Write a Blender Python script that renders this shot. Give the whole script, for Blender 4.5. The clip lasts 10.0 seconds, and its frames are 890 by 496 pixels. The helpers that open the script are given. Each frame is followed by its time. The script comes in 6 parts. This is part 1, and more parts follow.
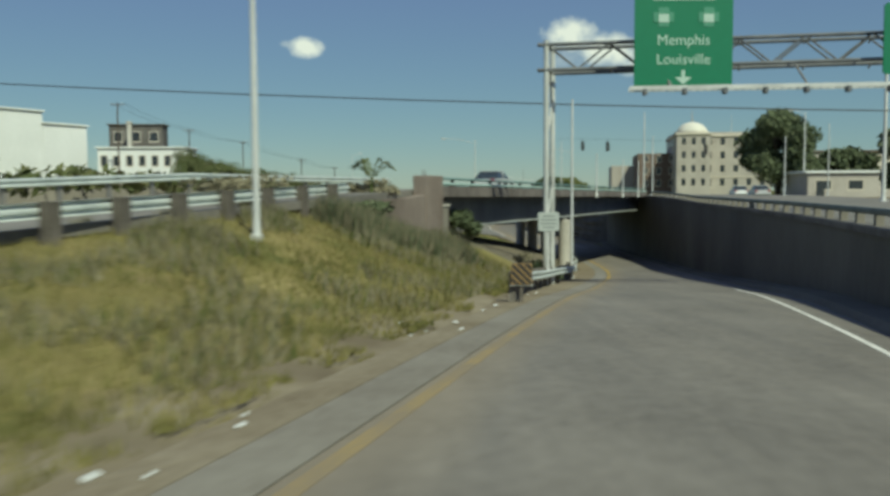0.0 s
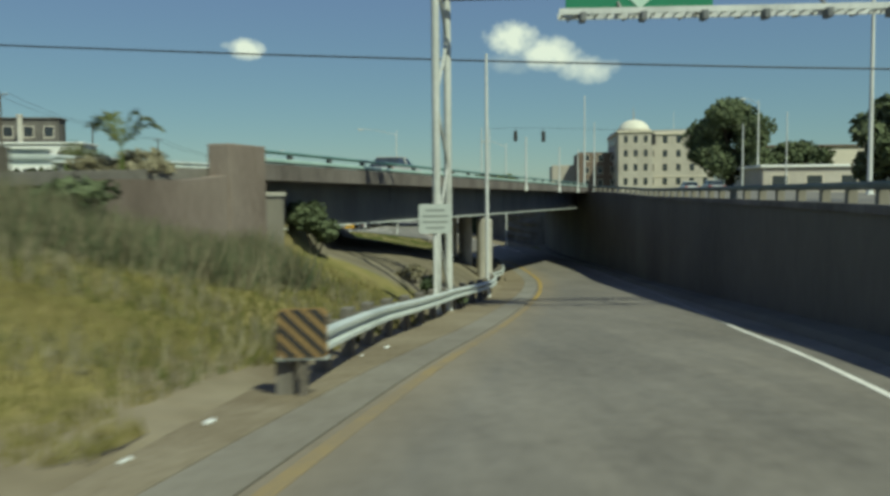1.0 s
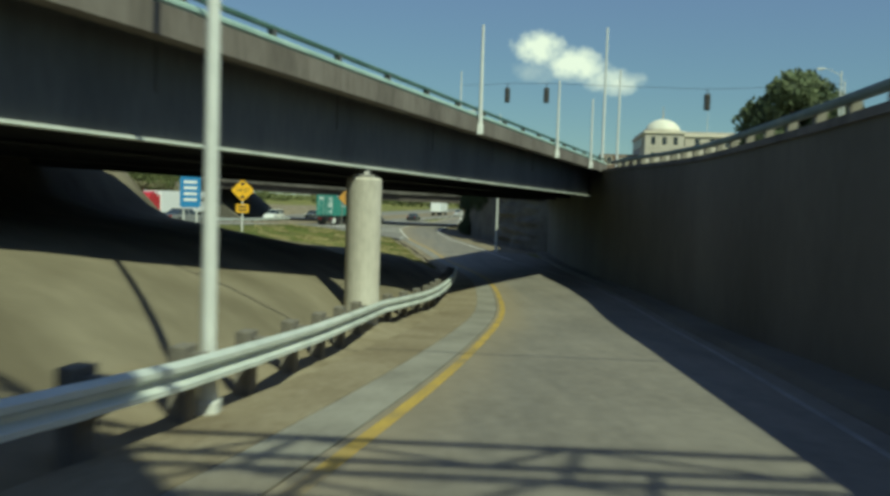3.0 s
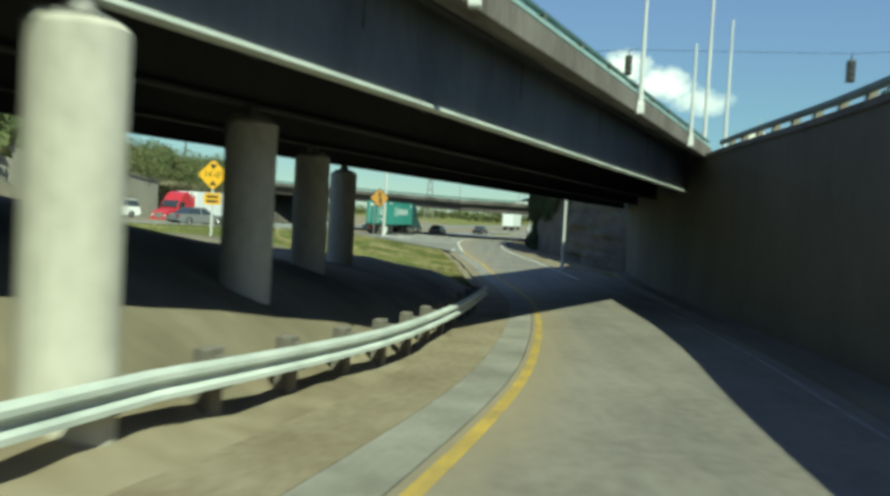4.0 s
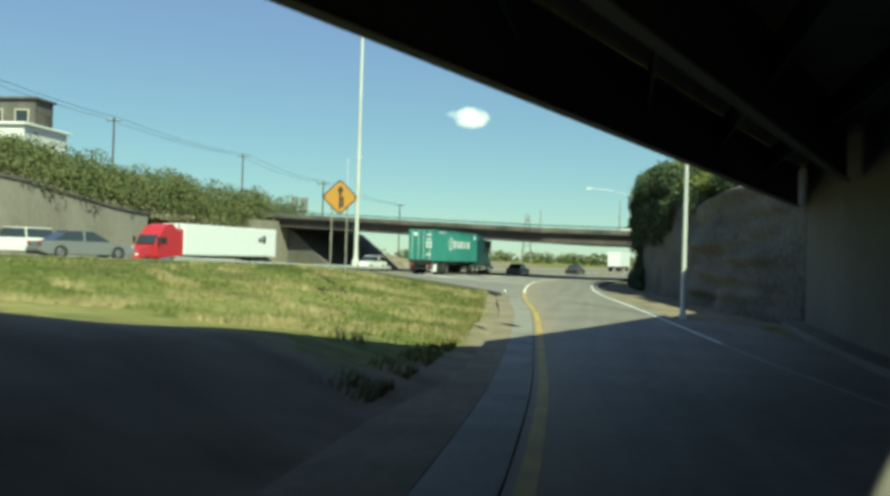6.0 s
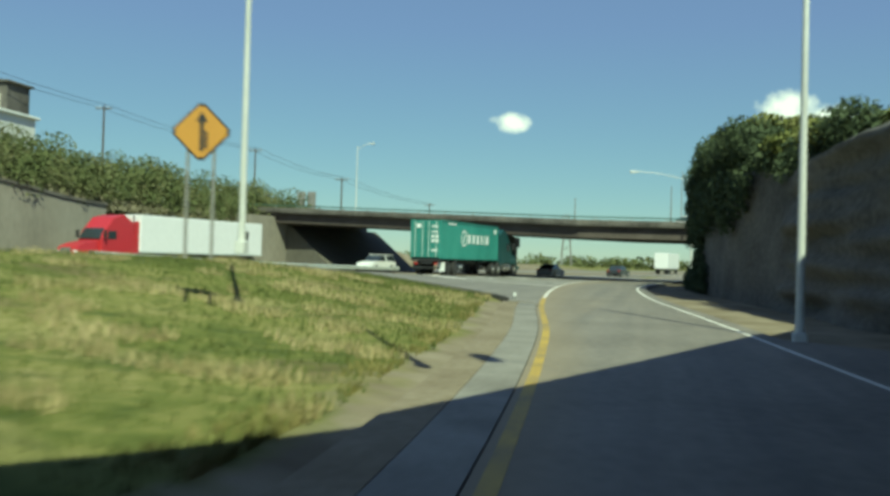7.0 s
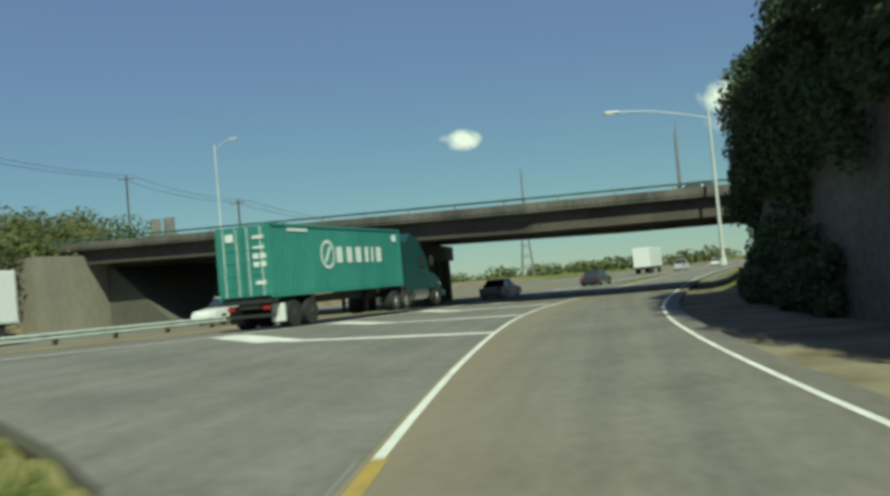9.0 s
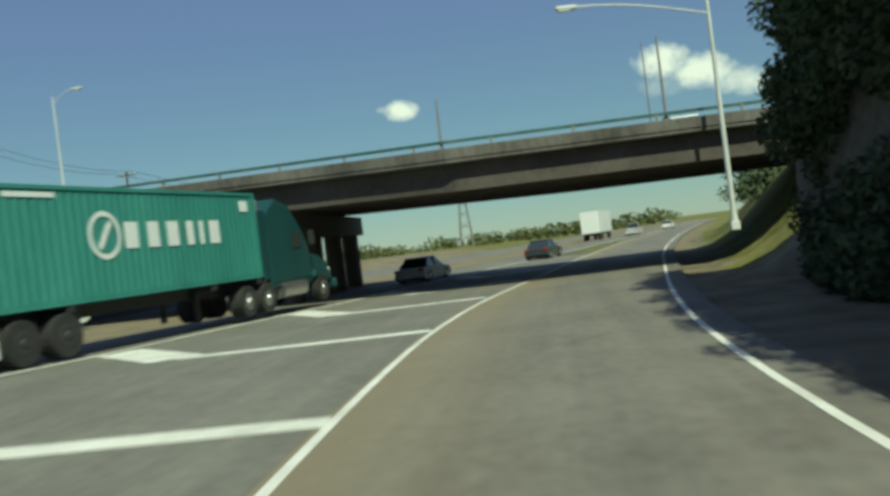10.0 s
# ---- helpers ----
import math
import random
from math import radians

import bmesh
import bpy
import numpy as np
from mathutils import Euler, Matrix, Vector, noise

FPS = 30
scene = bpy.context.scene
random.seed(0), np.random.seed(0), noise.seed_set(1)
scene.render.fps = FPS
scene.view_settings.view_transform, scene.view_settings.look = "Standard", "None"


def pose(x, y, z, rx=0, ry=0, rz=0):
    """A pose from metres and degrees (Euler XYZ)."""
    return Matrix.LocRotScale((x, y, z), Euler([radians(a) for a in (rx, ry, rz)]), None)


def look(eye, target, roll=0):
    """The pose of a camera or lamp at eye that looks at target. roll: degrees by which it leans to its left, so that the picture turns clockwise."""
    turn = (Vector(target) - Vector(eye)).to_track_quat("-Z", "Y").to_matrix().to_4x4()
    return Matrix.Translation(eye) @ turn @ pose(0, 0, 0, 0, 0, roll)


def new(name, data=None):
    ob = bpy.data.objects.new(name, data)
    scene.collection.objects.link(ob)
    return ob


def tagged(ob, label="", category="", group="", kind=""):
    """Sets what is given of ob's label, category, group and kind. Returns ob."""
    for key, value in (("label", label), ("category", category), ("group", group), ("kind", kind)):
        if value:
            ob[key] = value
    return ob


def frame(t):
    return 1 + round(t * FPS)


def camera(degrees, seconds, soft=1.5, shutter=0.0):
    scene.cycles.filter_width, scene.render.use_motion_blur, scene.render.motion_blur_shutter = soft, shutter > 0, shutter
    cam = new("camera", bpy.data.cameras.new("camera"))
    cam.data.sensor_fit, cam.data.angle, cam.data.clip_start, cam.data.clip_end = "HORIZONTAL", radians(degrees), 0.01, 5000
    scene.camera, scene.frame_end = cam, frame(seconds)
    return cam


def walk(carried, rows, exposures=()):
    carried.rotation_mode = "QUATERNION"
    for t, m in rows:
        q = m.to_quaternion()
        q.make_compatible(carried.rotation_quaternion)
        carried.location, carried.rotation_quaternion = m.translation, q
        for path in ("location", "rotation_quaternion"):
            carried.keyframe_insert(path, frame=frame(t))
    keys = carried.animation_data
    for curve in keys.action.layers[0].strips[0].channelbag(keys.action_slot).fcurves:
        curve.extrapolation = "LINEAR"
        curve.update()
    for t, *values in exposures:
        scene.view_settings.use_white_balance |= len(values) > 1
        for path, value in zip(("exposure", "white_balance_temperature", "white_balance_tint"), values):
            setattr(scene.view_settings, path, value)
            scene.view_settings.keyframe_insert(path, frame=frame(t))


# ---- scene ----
cam = camera(54.63, 10.0, soft=3.3, shutter=0.45)
PATH = [
    (0, pose(0.000, 0.000, 7.050, 86.186, 0.262, -0.000)),
    (0.5, pose(1.525, 6.488, 6.767, 86.333, 0.864, -2.151)),
    (1, pose(3.079, 12.953, 6.426, 86.332, 0.480, -3.722)),
    (1.5, pose(4.707, 19.427, 6.101, 87.311, -1.858, -4.576)),
    (2, pose(6.353, 25.873, 5.646, 86.272, -1.159, -5.006)),
    (2.5, pose(7.863, 32.266, 5.076, 86.269, -1.429, -4.330)),
    (3, pose(9.329, 38.850, 4.545, 86.726, -1.831, -2.347)),
    (3.5, pose(10.661, 45.588, 4.045, 87.300, -2.517, 0.309)),
    (4, pose(11.765, 52.441, 3.569, 87.646, -3.184, 3.006)),
    (4.5, pose(12.539, 59.364, 3.107, 87.421, -2.896, 5.111)),
    (5, pose(13.487, 66.463, 2.667, 86.068, -2.090, 6.403)),
    (5.5, pose(13.951, 73.678, 2.336, 89.012, -1.817, 8.506)),
    (6, pose(14.154, 80.969, 2.130, 90.572, -1.733, 10.480)),
    (6.5, pose(14.117, 88.332, 1.890, 91.078, -1.790, 12.147)),
    (7, pose(13.864, 95.767, 1.543, 90.861, -1.503, 13.327)),
    (7.5, pose(13.417, 103.274, 1.484, 90.249, 0.058, 13.841)),
    (8, pose(13.006, 110.809, 1.552, 91.760, 3.217, 13.479)),
    (8.5, pose(12.452, 118.306, 1.598, 91.662, 4.653, 11.629)),
    (9, pose(11.809, 125.763, 1.714, 92.212, 5.141, 11.096)),
    (9.5, pose(11.474, 133.201, 1.832, 89.642, 6.287, 9.296)),
    (10, pose(11.083, 140.521, 1.953, 89.878, 7.272, 7.248)),
]
walk(cam, PATH, [(0, 0.0, 6480, -12), (1.0, 0.02, 6600, -17), (2.5, 0.06, 6700, -22), (4.0, 0.66, 6400, -24), (5.0, 1.0, 6350, -26), (5.7, 0.9, 6950, -27), (6.8, 0.6, 6680, -28), (8.0, 0.31, 6640, -24), (9.0, 0.2, 6640, -23), (10, 0.16, 6680, -22)])

# ---- world and sun ----
SUN_WAY = Vector((-0.42, 0.77, -1.0)).normalized()   # the way the light travels
world = bpy.data.worlds.new("world")
scene.world = world
world.use_nodes = True
wn, wl = world.node_tree.nodes, world.node_tree.links
sky = wn.new("ShaderNodeTexSky")
sky.sky_type, sky.sun_disc = "NISHITA", False
sky.sun_elevation = math.asin(-SUN_WAY.z)
sky.sun_rotation = math.atan2(-SUN_WAY.x, -SUN_WAY.y)
sky.air_density, sky.dust_density, sky.ozone_density = 1.0, 0.05, 3.0
wn["Background"].inputs["Strength"].default_value = 0.062


def cloud_mask():
    """Two small fair-weather clouds low in the sky ahead, as soft noisy ellipses in the sky's own directions."""
    tc, sep = wn.new("ShaderNodeTexCoord"), wn.new("ShaderNodeSeparateXYZ")
    wl.new(tc.outputs["Generated"], sep.inputs[0])

    def calc(op, a, b=0.0, clamp=False):
        q = wn.new("ShaderNodeMath")
        q.operation, q.use_clamp = op, clamp
        for k, v in enumerate((a, b)):
            if isinstance(v, (int, float)):
                q.inputs[k].default_value = v
            else:
                wl.new(v, q.inputs[k])
        return q.outputs[0]
    ahead = calc("MAXIMUM", sep.outputs["Y"], 0.05)
    u, v = calc("DIVIDE", sep.outputs["X"], ahead), calc("DIVIDE", sep.outputs["Z"], ahead)
    nz = wn.new("ShaderNodeTexNoise")
    nz.inputs["Scale"].default_value, nz.inputs["Detail"].default_value, nz.inputs["Roughness"].default_value = 34.0, 7.0, 0.6
    wl.new(tc.outputs["Generated"], nz.inputs["Vector"])
    rough = calc("MULTIPLY", calc("SUBTRACT", nz.outputs["Fac"], 0.5), 2.8)
    total = None
    for cu, cv, ru, rv, top in ((-0.158, 0.164, 0.026, 0.013, 1.0), (-0.182, 0.168, 0.008, 0.005, 0.35), (0.148, 0.176, 0.034, 0.024, 1.0), (0.186, 0.158, 0.044, 0.024, 1.0), (0.228, 0.142, 0.040, 0.018, 0.75), (0.15, 0.150, 0.05, 0.014, 0.25)):
        du = calc("DIVIDE", calc("SUBTRACT", u, cu), ru)
        dv = calc("DIVIDE", calc("SUBTRACT", v, cv), rv)
        r = calc("ADD", calc("MULTIPLY", du, du), calc("MULTIPLY", dv, dv))
        k = calc("MULTIPLY", calc("ADD", calc("SUBTRACT", 1.0, r), rough), 0.95 * top, True)
        total = k if total is None else calc("MAXIMUM", total, k)
    return total


cover = wn.new("ShaderNodeMix")
cover.data_type = "RGBA"
wl.new(cloud_mask(), cover.inputs[0])
haze = wn.new("ShaderNodeMix")
haze.data_type, haze.inputs[0].default_value = "RGBA", 0.5
wl.new(sky.outputs["Color"], haze.inputs[6])
sweep_z, tone = wn.new("ShaderNodeSeparateXYZ"), wn.new("ShaderNodeValToRGB")
wl.new(wn["Texture Coordinate"].outputs["Generated"], sweep_z.inputs[0])
wl.new(sweep_z.outputs["Z"], tone.inputs["Fac"])
tone.color_ramp.elements[0].position, tone.color_ramp.elements[0].color = 0.0, (2.7, 4.7, 5.9, 1)
tone.color_ramp.elements[1].position, tone.color_ramp.elements[1].color = 0.26, (2.9, 3.4, 7.9, 1)
wl.new(tone.outputs["Color"], haze.inputs[7])
wl.new(haze.outputs[2], cover.inputs[6])
cover.inputs[7].default_value = (13.5, 13.2, 12.4, 1)
wl.new(cover.outputs[2], wn["Background"].inputs["Color"])
sun = new("sun", bpy.data.lights.new("sun", "SUN"))
sun.data.energy, sun.data.angle, sun.data.color = 4.4, radians(0.6), (1.0, 0.94, 0.82)
sun.matrix_world = look((0, 0, 60), Vector((0, 0, 60)) + SUN_WAY)


# ---- materials ----
def material(name, colours, scale=1.0, rough=0.85, bump=0.2, bump_scale=None, metal=0.0, detail=6.0, stretch=(1, 1, 1), fine=0.35, jitter=0.0, spec=0.4):
    """Two noises, coarse stains and fine grain, run through a colour ramp, with relief."""
    m = bpy.data.materials.new(name)
    m.use_nodes = True
    n, l = m.node_tree.nodes, m.node_tree.links
    b = n["Principled BSDF"]
    b.inputs["Roughness"].default_value, b.inputs["Metallic"].default_value = rough, metal
    b.inputs["Specular IOR Level"].default_value = spec
    tc, mp = n.new("ShaderNodeTexCoord"), n.new("ShaderNodeMapping")
    mp.inputs["Scale"].default_value = stretch
    l.new(tc.outputs["Object"], mp.inputs["Vector"])
    big, small = n.new("ShaderNodeTexNoise"), n.new("ShaderNodeTexNoise")
    big.inputs["Scale"].default_value, big.inputs["Detail"].default_value = scale, detail
    small.inputs["Scale"].default_value, small.inputs["Detail"].default_value = scale * 14, 4
    for q in (big, small):
        l.new(mp.outputs["Vector"], q.inputs["Vector"])
    mix = n.new("ShaderNodeMix")
    mix.data_type, mix.inputs[0].default_value = "FLOAT", fine
    l.new(big.outputs["Fac"], mix.inputs[2])
    l.new(small.outputs["Fac"], mix.inputs[3])
    ramp = n.new("ShaderNodeValToRGB")
    el = ramp.color_ramp.elements
    while len(el) < len(colours):
        el.new(0.5)
    for i, c in enumerate(colours):
        el[i].position = 0.34 + 0.32 * i / max(1, len(colours) - 1)
        el[i].color = (*c, 1)
    l.new(mix.outputs[0], ramp.inputs["Fac"])
    out = ramp.outputs["Color"]
    if jitter:
        info, hsv, mr = n.new("ShaderNodeObjectInfo"), n.new("ShaderNodeHueSaturation"), n.new("ShaderNodeMapRange")
        mr.inputs["To Min"].default_value, mr.inputs["To Max"].default_value = 1 - jitter, 1 + jitter
        l.new(info.outputs["Random"], mr.inputs["Value"])
        l.new(mr.outputs["Result"], hsv.inputs["Value"])
        l.new(out, hsv.inputs["Color"])
        out = hsv.outputs["Color"]
    l.new(out, b.inputs["Base Color"])
    if bump:
        bp = n.new("ShaderNodeBump")
        bp.inputs["Strength"].default_value, bp.inputs["Distance"].default_value = bump, 0.05
        l.new(small.outputs["Fac"], bp.inputs["Height"])
        l.new(bp.outputs["Normal"], b.inputs["Normal"])
    return m


def plain(name, colour, rough=0.5, metal=0.0, spec=0.5):
    return material(name, [tuple(c * 0.95 for c in colour), tuple(min(1, c * 1.03) for c in colour)], 3.0, rough, 0.04, metal=metal, spec=spec)


def ground_material():
    """Dry and green grass, sandy paving and dust, laid where the mesh's own masks say, with a broken edge."""
    m = material("grass_and_earth", [(0.065, 0.082, 0.020), (0.125, 0.135, 0.038), (0.185, 0.175, 0.060), (0.26, 0.225, 0.10)], 0.16, 0.95, 0.9, detail=9, fine=0.42, spec=0.1)
    n, l = m.node_tree.nodes, m.node_tree.links
    b = n["Principled BSDF"]
    col = b.inputs["Base Color"].links[0].from_socket
    tc = n["Texture Coordinate"]
    for mask, tones, sc in (("dry", [(0.115, 0.098, 0.038), (0.20, 0.165, 0.066), (0.285, 0.23, 0.105)], 0.22), ("sand", [(0.122, 0.105, 0.072), (0.170, 0.149, 0.105), (0.222, 0.195, 0.14)], 0.35), ("dust", [(0.145, 0.118, 0.078), (0.20, 0.168, 0.115), (0.25, 0.215, 0.153)], 0.6)):
        at, nz, nf, rp, mx = n.new("ShaderNodeAttribute"), n.new("ShaderNodeTexNoise"), n.new("ShaderNodeTexNoise"), n.new("ShaderNodeValToRGB"), n.new("ShaderNodeMix")
        at.attribute_name = mask
        nz.inputs["Scale"].default_value, nz.inputs["Detail"].default_value = sc, 9
        nf.inputs["Scale"].default_value, nf.inputs["Detail"].default_value = 1.1, 6
        for q in (nz, nf):
            l.new(tc.outputs["Object"], q.inputs["Vector"])
        el = rp.color_ramp.elements
        el.new(0.5)
        for i, c in enumerate(tones):
            el[i].position, el[i].color = 0.34 + 0.16 * i, (*c, 1)
        l.new(nz.outputs["Fac"], rp.inputs["Fac"])
        edge, mr = n.new("ShaderNodeMath"), n.new("ShaderNodeMapRange")
        edge.operation = "ADD"
        l.new(at.outputs["Fac"], edge.inputs[0])
        l.new(nf.outputs["Fac"], edge.inputs[1])
        mr.inputs["From Min"].default_value, mr.inputs["From Max"].default_value = (0.85, 1.2) if mask != "dry" else (0.6, 1.7)
        l.new(edge.outputs[0], mr.inputs["Value"])
        mx.data_type = "RGBA"
        l.new(mr.outputs["Result"], mx.inputs[0])
        l.new(col, mx.inputs[6])
        l.new(rp.outputs["Color"], mx.inputs[7])
        col = mx.outputs[2]
    for seed, sc, lo, hi, tone, amount in ((3.0, 0.33, 0.52, 0.66, (0.30, 0.255, 0.12), 0.5), (11.0, 0.5, 0.55, 0.68, (0.055, 0.072, 0.02), 0.8), (23.0, 0.27, 0.56, 0.66, (0.115, 0.085, 0.05), 0.6)):
        mp, nz, mr, mx, keep = n.new("ShaderNodeMapping"), n.new("ShaderNodeTexNoise"), n.new("ShaderNodeMapRange"), n.new("ShaderNodeMix"), n.new("ShaderNodeMath")
        mp.inputs["Location"].default_value = (seed, seed * 2, seed)
        l.new(tc.outputs["Object"], mp.inputs["Vector"])
        l.new(mp.outputs["Vector"], nz.inputs["Vector"])
        nz.inputs["Scale"].default_value, nz.inputs["Detail"].default_value, nz.inputs["Roughness"].default_value = sc, 8, 0.62
        mr.inputs["From Min"].default_value, mr.inputs["From Max"].default_value, mr.inputs["To Max"].default_value = lo, hi, amount
        l.new(nz.outputs["Fac"], mr.inputs["Value"])
        at = n.new("ShaderNodeAttribute")
        at.attribute_name = "green"
        keep.operation = "MULTIPLY"
        l.new(mr.outputs["Result"], keep.inputs[0])
        l.new(at.outputs["Fac"], keep.inputs[1])
        mx.data_type = "RGBA"
        l.new(keep.outputs[0], mx.inputs[0])
        l.new(col, mx.inputs[6])
        mx.inputs[7].default_value = (*tone, 1)
        col = mx.outputs[2]
    l.new(col, b.inputs["Base Color"])
    return m


def road_material(name, tones, wear=True):
    """Asphalt with grain, long streaks along the road, and dust where the mesh's mask says."""
    m = material(name, tones, 0.35, 0.8, 0.25, fine=0.5)
    n, l = m.node_tree.nodes, m.node_tree.links
    b = n["Principled BSDF"]
    col = b.inputs["Base Color"].links[0].from_socket
    tc = n["Texture Coordinate"]
    mp, nz, rp, mx = n.new("ShaderNodeMapping"), n.new("ShaderNodeTexNoise"), n.new("ShaderNodeValToRGB"), n.new("ShaderNodeMix")
    mp.inputs["Scale"].default_value = (1.0, 0.035, 1.0)
    nz.inputs["Scale"].default_value, nz.inputs["Detail"].default_value = 1.6, 5
    l.new(tc.outputs["Object"], mp.inputs["Vector"])
    l.new(mp.outputs["Vector"], nz.inputs["Vector"])
    rp.color_ramp.elements[0].position, rp.color_ramp.elements[0].color = 0.36, (0.89, 0.89, 0.89, 1)
    rp.color_ramp.elements[1].position, rp.color_ramp.elements[1].color = 0.64, (1.08, 1.07, 1.05, 1)
    l.new(nz.outputs["Fac"], rp.inputs["Fac"])
    mx.data_type, mx.blend_type, mx.inputs[0].default_value = "RGBA", "MULTIPLY", 1.0
    l.new(col, mx.inputs[6])
    l.new(rp.outputs["Color"], mx.inputs[7])
    at, fn, ad, mr, mt = n.new("ShaderNodeAttribute"), n.new("ShaderNodeTexNoise"), n.new("ShaderNodeMath"), n.new("ShaderNodeMapRange"), n.new("ShaderNodeMix")
    at.attribute_name = "dust"
    fn.inputs["Scale"].default_value, fn.inputs["Detail"].default_value = 0.7, 6
    l.new(mp.outputs["Vector"], fn.inputs["Vector"])
    ad.operation = "MULTIPLY_ADD"
    l.new(fn.outputs["Fac"], ad.inputs[0])
    ad.inputs[1].default_value = 0.7
    l.new(at.outputs["Fac"], ad.inputs[2])
    mr.inputs["From Min"].default_value, mr.inputs["From Max"].default_value, mr.inputs["To Max"].default_value = 0.5, 1.4, 0.7
    l.new(ad.outputs[0], mr.inputs["Value"])
    mt.data_type = "RGBA"
    l.new(mr.outputs["Result"], mt.inputs[0])
    l.new(mx.outputs[2], mt.inputs[6])
    mt.inputs[7].default_value = (0.26, 0.205, 0.125, 1)
    l.new(mt.outputs[2], b.inputs["Base Color"])
    return m


ASPHALT = road_material("asphalt", [(0.132, 0.119, 0.100), (0.174, 0.158, 0.134), (0.205, 0.187, 0.160)])
ASPHALT_OLD = road_material("worn_asphalt", [(0.135, 0.125, 0.108), (0.176, 0.164, 0.142), (0.21, 0.196, 0.172)])
GUTTER = material("gutter_concrete", [(0.155, 0.143, 0.12), (0.21, 0.197, 0.168), (0.265, 0.25, 0.215)], 0.8, 0.85, 0.2)
DUST = material("dusty_shoulder", [(0.155, 0.125, 0.083), (0.21, 0.176, 0.122), (0.26, 0.224, 0.162)], 0.5, 0.95, 0.5, fine=0.45, spec=0.1)
GRASS = ground_material()
YELLOW = material("yellow_paint", [(0.21, 0.165, 0.085), (0.35, 0.245, 0.065), (0.46, 0.315, 0.06)], 1.1, 0.7, 0.1)
YELLOW_OLD = material("dust_worn_yellow_paint", [(0.20, 0.165, 0.115), (0.235, 0.185, 0.11), (0.30, 0.22, 0.09)], 0.9, 0.8, 0.15, fine=0.45)
GUTTER_OLD = material("dusty_gutter_concrete", [(0.155, 0.135, 0.105), (0.20, 0.18, 0.145), (0.24, 0.22, 0.18)], 0.5, 0.9, 0.2, fine=0.4)
STRAW = material("straw", [(0.22, 0.18, 0.085), (0.34, 0.285, 0.15), (0.44, 0.37, 0.21)], 0.8, 0.9, 0.0, spec=0.1)
# Tree leaves paled in colour to imitate haze; near weeds share the tone.
LEAF_TREE = material("hazy_dusty_leaves", [(0.055, 0.072, 0.038), (0.098, 0.120, 0.062), (0.15, 0.17, 0.095)], 0.5, 0.85, 0.0, detail=4, spec=0.2)
DEADWEED = material("dead_weeds", [(0.14, 0.128, 0.082), (0.21, 0.19, 0.122), (0.28, 0.25, 0.17)], 0.5, 0.9, 0.0, spec=0.1)
WHITE = material("white_paint", [(0.50, 0.49, 0.44), (0.68, 0.66, 0.60), (0.76, 0.74, 0.68)], 1.5, 0.7, 0.1)
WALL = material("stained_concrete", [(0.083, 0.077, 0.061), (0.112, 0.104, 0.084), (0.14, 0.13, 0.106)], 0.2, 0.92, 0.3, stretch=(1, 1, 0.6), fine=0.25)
FARWALL = material("tan_concrete", [(0.17, 0.155, 0.125), (0.225, 0.205, 0.165), (0.27, 0.25, 0.205)], 0.25, 0.9, 0.2, stretch=(1, 1, 0.4))
NOTICE = plain("dull_grey_sign", (0.40, 0.43, 0.40), 0.6)
BARGREY = plain("faded_text_grey", (0.24, 0.26, 0.24), 0.7)
MARKER = plain("dull_amber", (0.25, 0.16, 0.06), 0.6)
BRIDGE_DARK = material("dark_brown_girder", [(0.05, 0.041, 0.035), (0.08, 0.066, 0.056), (0.105, 0.089, 0.076)], 0.4, 0.75, 0.1)
CONCRETE = material("pale_concrete", [(0.33, 0.31, 0.265), (0.45, 0.425, 0.365), (0.53, 0.505, 0.44)], 0.5, 0.85, 0.06, stretch=(1, 1, 0.5))
FASCIA = material("stained_edge_concrete", [(0.085, 0.072, 0.062), (0.15, 0.13, 0.114), (0.205, 0.182, 0.162)], 0.5, 0.9, 0.25, stretch=(1, 1, 0.3))
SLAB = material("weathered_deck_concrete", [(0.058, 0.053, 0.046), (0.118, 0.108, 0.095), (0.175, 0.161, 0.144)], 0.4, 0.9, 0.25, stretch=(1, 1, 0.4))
# Inner bridge steel, its colour darkened to hold the shade under the deck.
STEEL_INNER = material("shade_dark_inner_steel", [(0.03, 0.03, 0.03), (0.05, 0.049, 0.048)], 0.5, 0.7, 0.1)
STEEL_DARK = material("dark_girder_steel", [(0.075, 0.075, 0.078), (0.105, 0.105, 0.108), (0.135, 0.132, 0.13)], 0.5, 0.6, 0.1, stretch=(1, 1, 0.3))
FLANGE = material("pale_flange_paint", [(0.42, 0.45, 0.42), (0.56, 0.59, 0.54), (0.64, 0.66, 0.61)], 1.0, 0.5, 0.1)
GREENRAIL = material("pale_green_rail_paint", [(0.23, 0.33, 0.29), (0.31, 0.42, 0.375), (0.38, 0.48, 0.43)], 1.2, 0.5, 0.1)
WALLRAIL = material("grey_green_rail_paint", [(0.07, 0.088, 0.076), (0.105, 0.13, 0.112), (0.15, 0.175, 0.155)], 1.2, 0.55, 0.1)
RAILTOP = material("mid_green_rail_paint", [(0.075, 0.145, 0.128), (0.11, 0.195, 0.172), (0.16, 0.25, 0.222)], 1.2, 0.5, 0.1)
DARKRAIL = material("dark_green_rail_paint", [(0.03, 0.075, 0.062), (0.05, 0.105, 0.088), (0.08, 0.14, 0.12)], 1.2, 0.5, 0.1)
GALV = material("galvanised_steel", [(0.46, 0.50, 0.47), (0.60, 0.64, 0.60), (0.70, 0.73, 0.69)], 1.2, 0.45, 0.06, metal=0.25)
POST = material("weathered_post", [(0.075, 0.065, 0.052), (0.12, 0.105, 0.085), (0.16, 0.14, 0.12)], 2.0, 0.85, 0.3)
